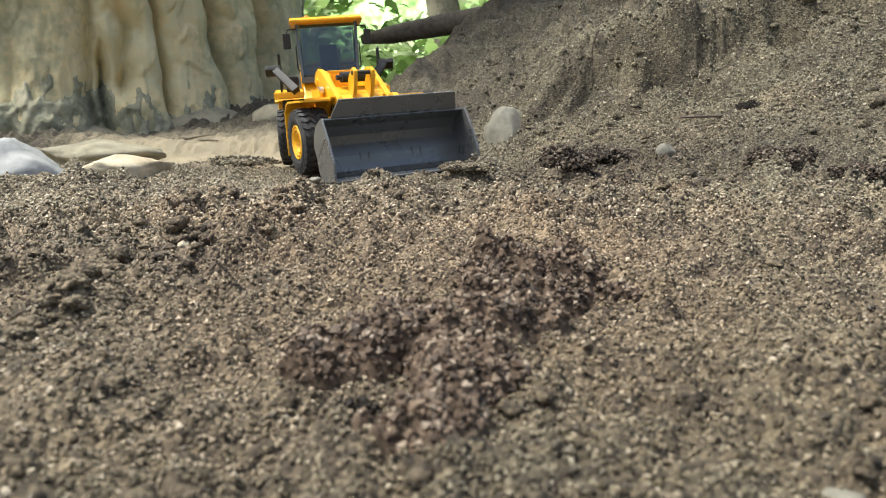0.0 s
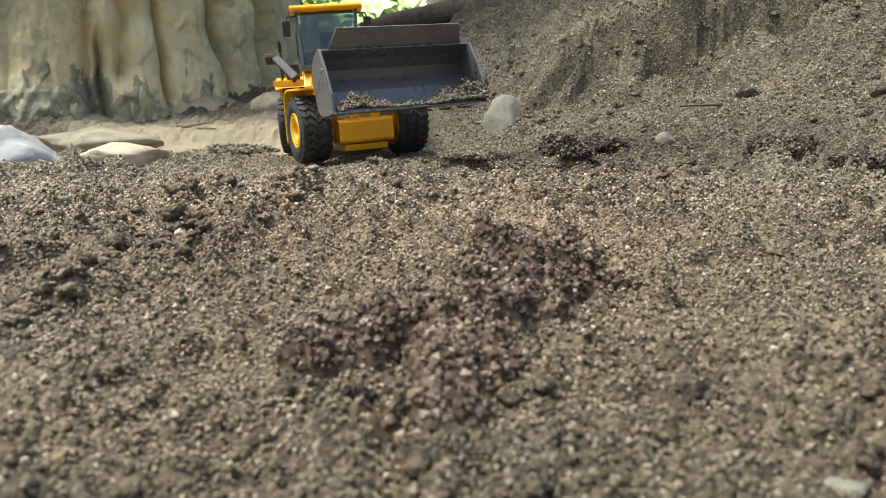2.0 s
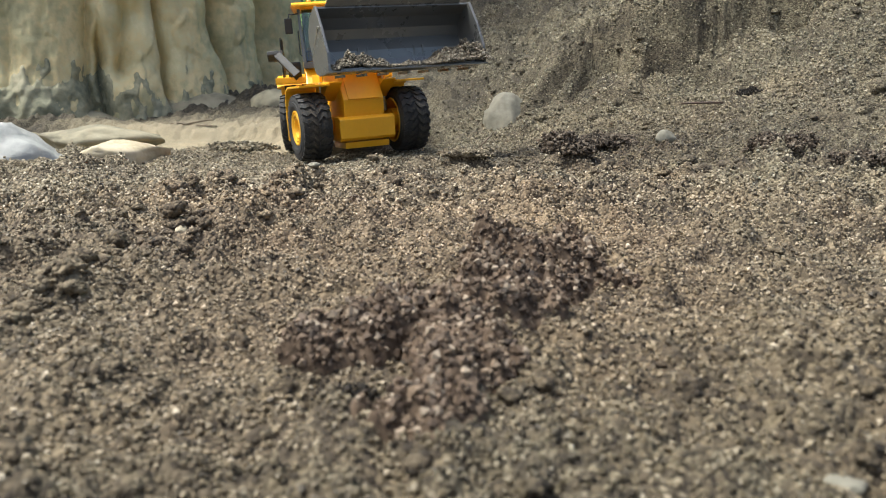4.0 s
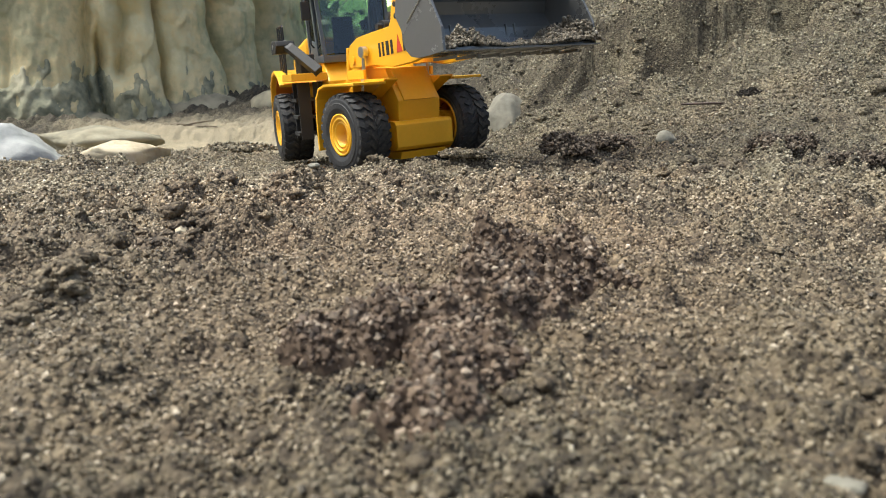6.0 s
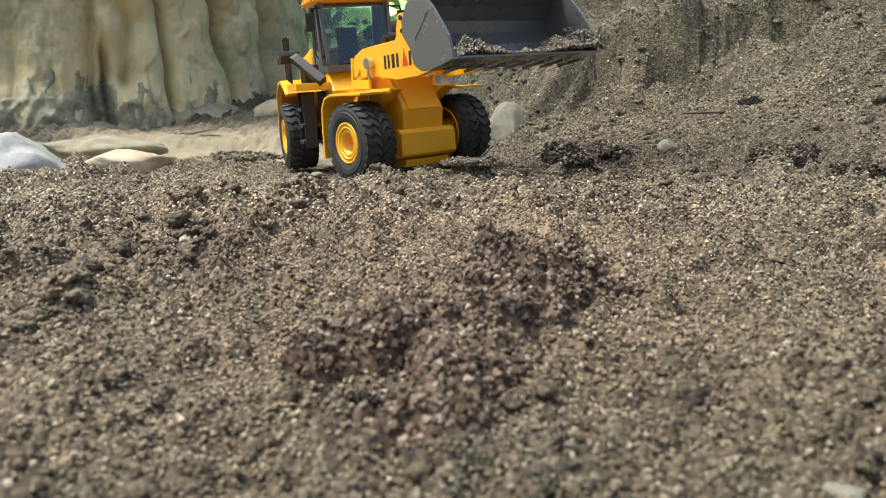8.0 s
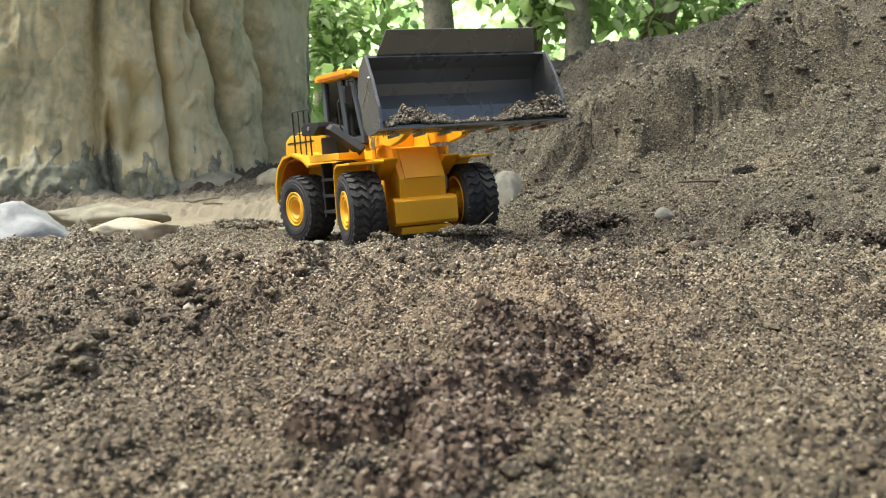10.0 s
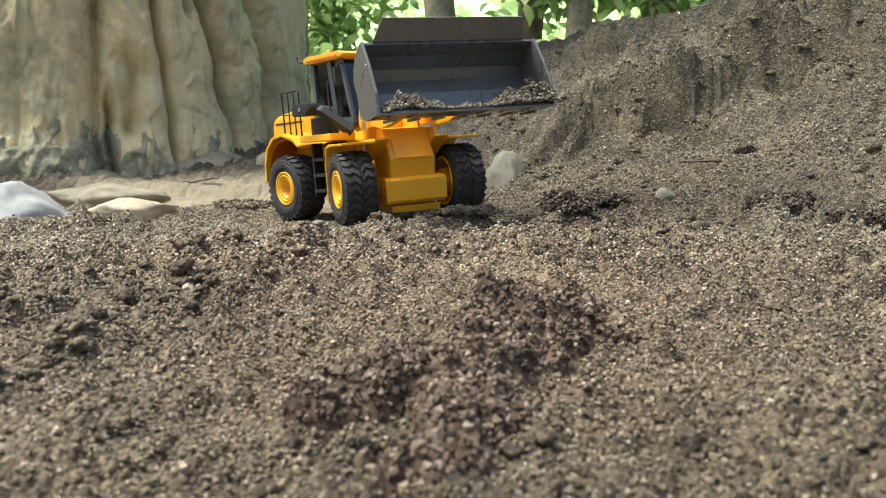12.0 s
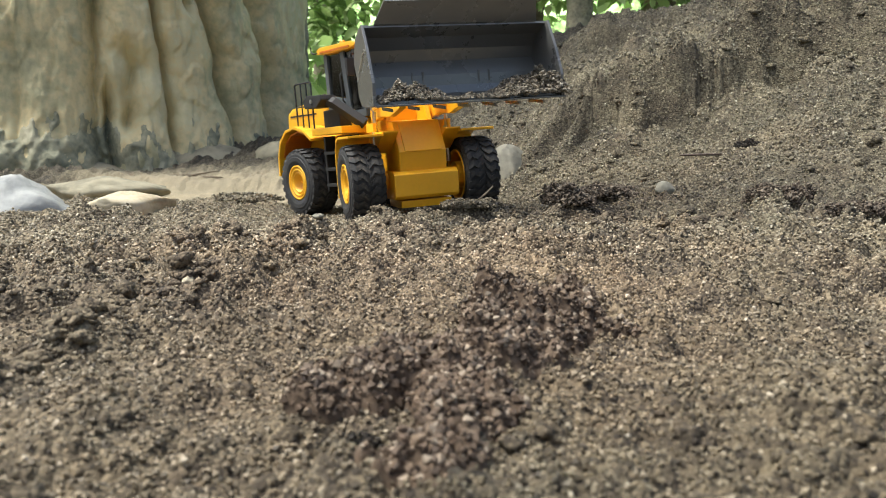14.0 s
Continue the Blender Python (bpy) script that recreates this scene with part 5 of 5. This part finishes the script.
# ---- the sand that the bucket carries ----
heaps = []
for seed, (y0, y1, x0, x1, h, n) in ((71, (-0.070, -0.018, 0.030, 0.056, 0.016, 1800)), (72, (0.018, 0.078, 0.026, 0.062, 0.022, 2600)), (73, (-0.02, 0.03, 0.044, 0.057, 0.004, 350))):
    r = np.random.default_rng(seed)
    y = r.uniform(y0, y1, n)
    x = r.uniform(x0, x1, n)
    u, v = (y - y0) / (y1 - y0), (x - x0) / (x1 - x0)
    peak = (0.72 if seed == 72 else 0.4)
    shape = np.clip(1 - np.abs(u - peak) / np.where(u < peak, peak, 1.05 - peak), 0, 1) ** 0.6 * np.clip(np.sin(np.pi * np.clip(v, 0.03, 0.97)), 0, 1) ** 0.5
    hh = h * shape * (0.8 + 0.45 * vnoise(y * 130, x * 130, seed))
    z = -0.0125 + hh * r.random(n) ** 0.35
    ob = new("sand_load", grains("sand_load", np.stack([x, y, z], -1), r.uniform(0.0014, 0.0034, n), LOAD))
    tagged(ob, "crumbly heap of damp sand in the bucket", "sand", group="sand carried in the bucket")
    heaps.append(ob)

# ---- what moves ----
# seconds, front axle x and y, heading
DRIVE = ((0.0, -0.088, 0.871, -64.0), (3.2, -0.087, 0.871, -65.7), (5.1, -0.086, 0.867, -66.0), (5.3, -0.080, 0.852, -66.0), (5.7, -0.056, 0.791, -61.4), (6.1, -0.026, 0.721, -51.0), (6.5, -0.028, 0.726, -48.0),
         (7.0, -0.031, 0.719, -40.5), (7.5, -0.031, 0.726, -41.5), (8.0, -0.029, 0.743, -51.8), (8.3, -0.027, 0.742, -58.6), (8.5, -0.026, 0.746, -67.3), (8.9, -0.024, 0.744, -69.5), (11.0, -0.023, 0.742, -70.1),
         (11.5, -0.023, 0.744, -70.5), (12.0, -0.034, 0.768, -67.7), (12.5, -0.031, 0.764, -67.8), (13.0, -0.023, 0.741, -71.0), (14.0, -0.022, 0.742, -71.5))
# seconds, turn of the rear half, lift of the arm, tilt of the bucket
WORK = ((0.0, -18.0, -38.3, -20.0), (0.5, -18.0, -37.7, -20.5), (1.0, -18.0, -29.7, -22.5), (1.2, -18.0, -27.8, -22.8), (1.5, -18.0, -27.1, -21.5), (1.7, -18.0, -23.4, -21.0), (2.0, -18.0, -15.5, -18.5), (2.5, -18.0, -4.6, -16.0), (3.2, -18.0, -1.5, -18.2), (5.3, -14.0, -0.9, -21.0),
        (5.7, -13.5, 1.1, -20.5), (6.1, -19.0, 2.5, -17.6), (6.5, -27.0, 3.0, -17.5), (7.0, -38.0, 0.7, -12.5), (7.5, -39.0, -0.8, -9.8), (8.0, -19.0, 0.1, -10.7), (8.3, -0.5, 1.2, -13.3), (8.5, 15.5, 2.0, -16.6), (8.9, 19.0, 2.6, -17.5))
WORK += ((11.0, 20.0, 4.0, -19.0), (11.5, 20.0, 4.4, -21.0), (12.0, 20.0, 2.2, -18.5), (12.5, 20.0, 2.2, -19.2), (13.0, 20.5, 5.4, -27.5), (14.0, 21.0, 5.2, -26.0))
LEAN, LEVEL = 4.3, 0.002


def glide(table, t):
    """Monotone smooth reading of a table of rows at t."""
    k = max(i for i, r in enumerate(table) if r[0] <= t + 1e-6)
    if k == len(table) - 1:
        return list(table[k][1:])
    out = []
    h = [table[i + 1][0] - table[i][0] for i in range(len(table) - 1)]
    for c in range(1, len(table[0])):
        s = [(table[i + 1][c] - table[i][c]) / h[i] for i in range(len(h))]

        def slope(i):
            if i == 0 or i == len(h) or s[i - 1] * s[i] <= 0:
                return 0.0
            return 2 * s[i - 1] * s[i] / (s[i - 1] + s[i])
        u = (t - table[k][0]) / h[k]
        a, b, m0, m1 = table[k][c], table[k + 1][c], slope(k) * h[k], slope(k + 1) * h[k]
        out.append((2 * u ** 3 - 3 * u ** 2 + 1) * a + (u ** 3 - 2 * u ** 2 + u) * m0 + (3 * u ** 2 - 2 * u ** 3) * b + (u ** 3 - u ** 2) * m1)
    return out


def motions():
    times = [round(0.1 * k, 1) for k in range(141)]
    rows = {ob: [] for ob in [loader, bucket, *arms, *rear, *heaps, *(w[0] for w in WHEELS), *(c for c, _ in cylinders)]}
    spin, last = 0.0, None
    for t in times:
        x, y, head = glide(DRIVE, t)
        turn, lift, tip = glide(WORK, t)
        body = pose(x, y, LEVEL, LEAN, -0.5, head)
        rows[loader].append((t, body))
        if last:
            ahead = Vector((math.cos(radians(head)), math.sin(radians(head))))
            spin += math.degrees(ahead.dot(Vector((x - last[0], y - last[1]))) / RAD)
        last = (x, y)
        joint = pose(-A, 0, 0, 0, 0, turn)
        for ob in rear:
            rows[ob].append((t, joint))
        for w, is_rear, s in WHEELS:
            flip = pose(0, 0, 0, 0, 0, 180 if s > 0 else 0)
            at = joint @ pose(-B, s * HALF, RAD) if is_rear else pose(0, s * HALF, RAD)
            rows[w].append((t, at @ pose(0, 0, 0, 0, spin, 0) @ flip))
        arm = pose(PIVOT[0], 0, PIVOT[1], 0, -lift - 2.5, 0)
        for ob in arms:
            rows[ob].append((t, arm))
        hinge = arm @ Vector((BOOM, 0, 0))
        scoop = pose(*hinge, 0, -tip - 20, 0)
        rows[bucket].append((t, scoop))
        for ob in heaps:
            # the sand lies before the edge until the bucket has pushed under it
            ahead_of = 1 - min(max((t - 0.3) / 0.7, 0), 1)
            ahead_of = ahead_of * ahead_of * (3 - 2 * ahead_of)
            rows[ob].append((t, body @ scoop @ pose(0.030 * ahead_of, 0, -0.010 * ahead_of)))
        for c, s in cylinders:
            eye = arm @ Vector((0.024, 0, 0.004))
            foot = Vector((-0.012, 0, 0.056))
            d = eye - foot
            ang = -math.degrees(math.atan2(d.z, d.x))
            start = eye - d.normalized() * 0.056
            rows[c].append((t, pose(start.x, s * 0.0345, start.z, 0, ang, 0)))
    for ob, r in rows.items():
        walk(ob, r)


motions()
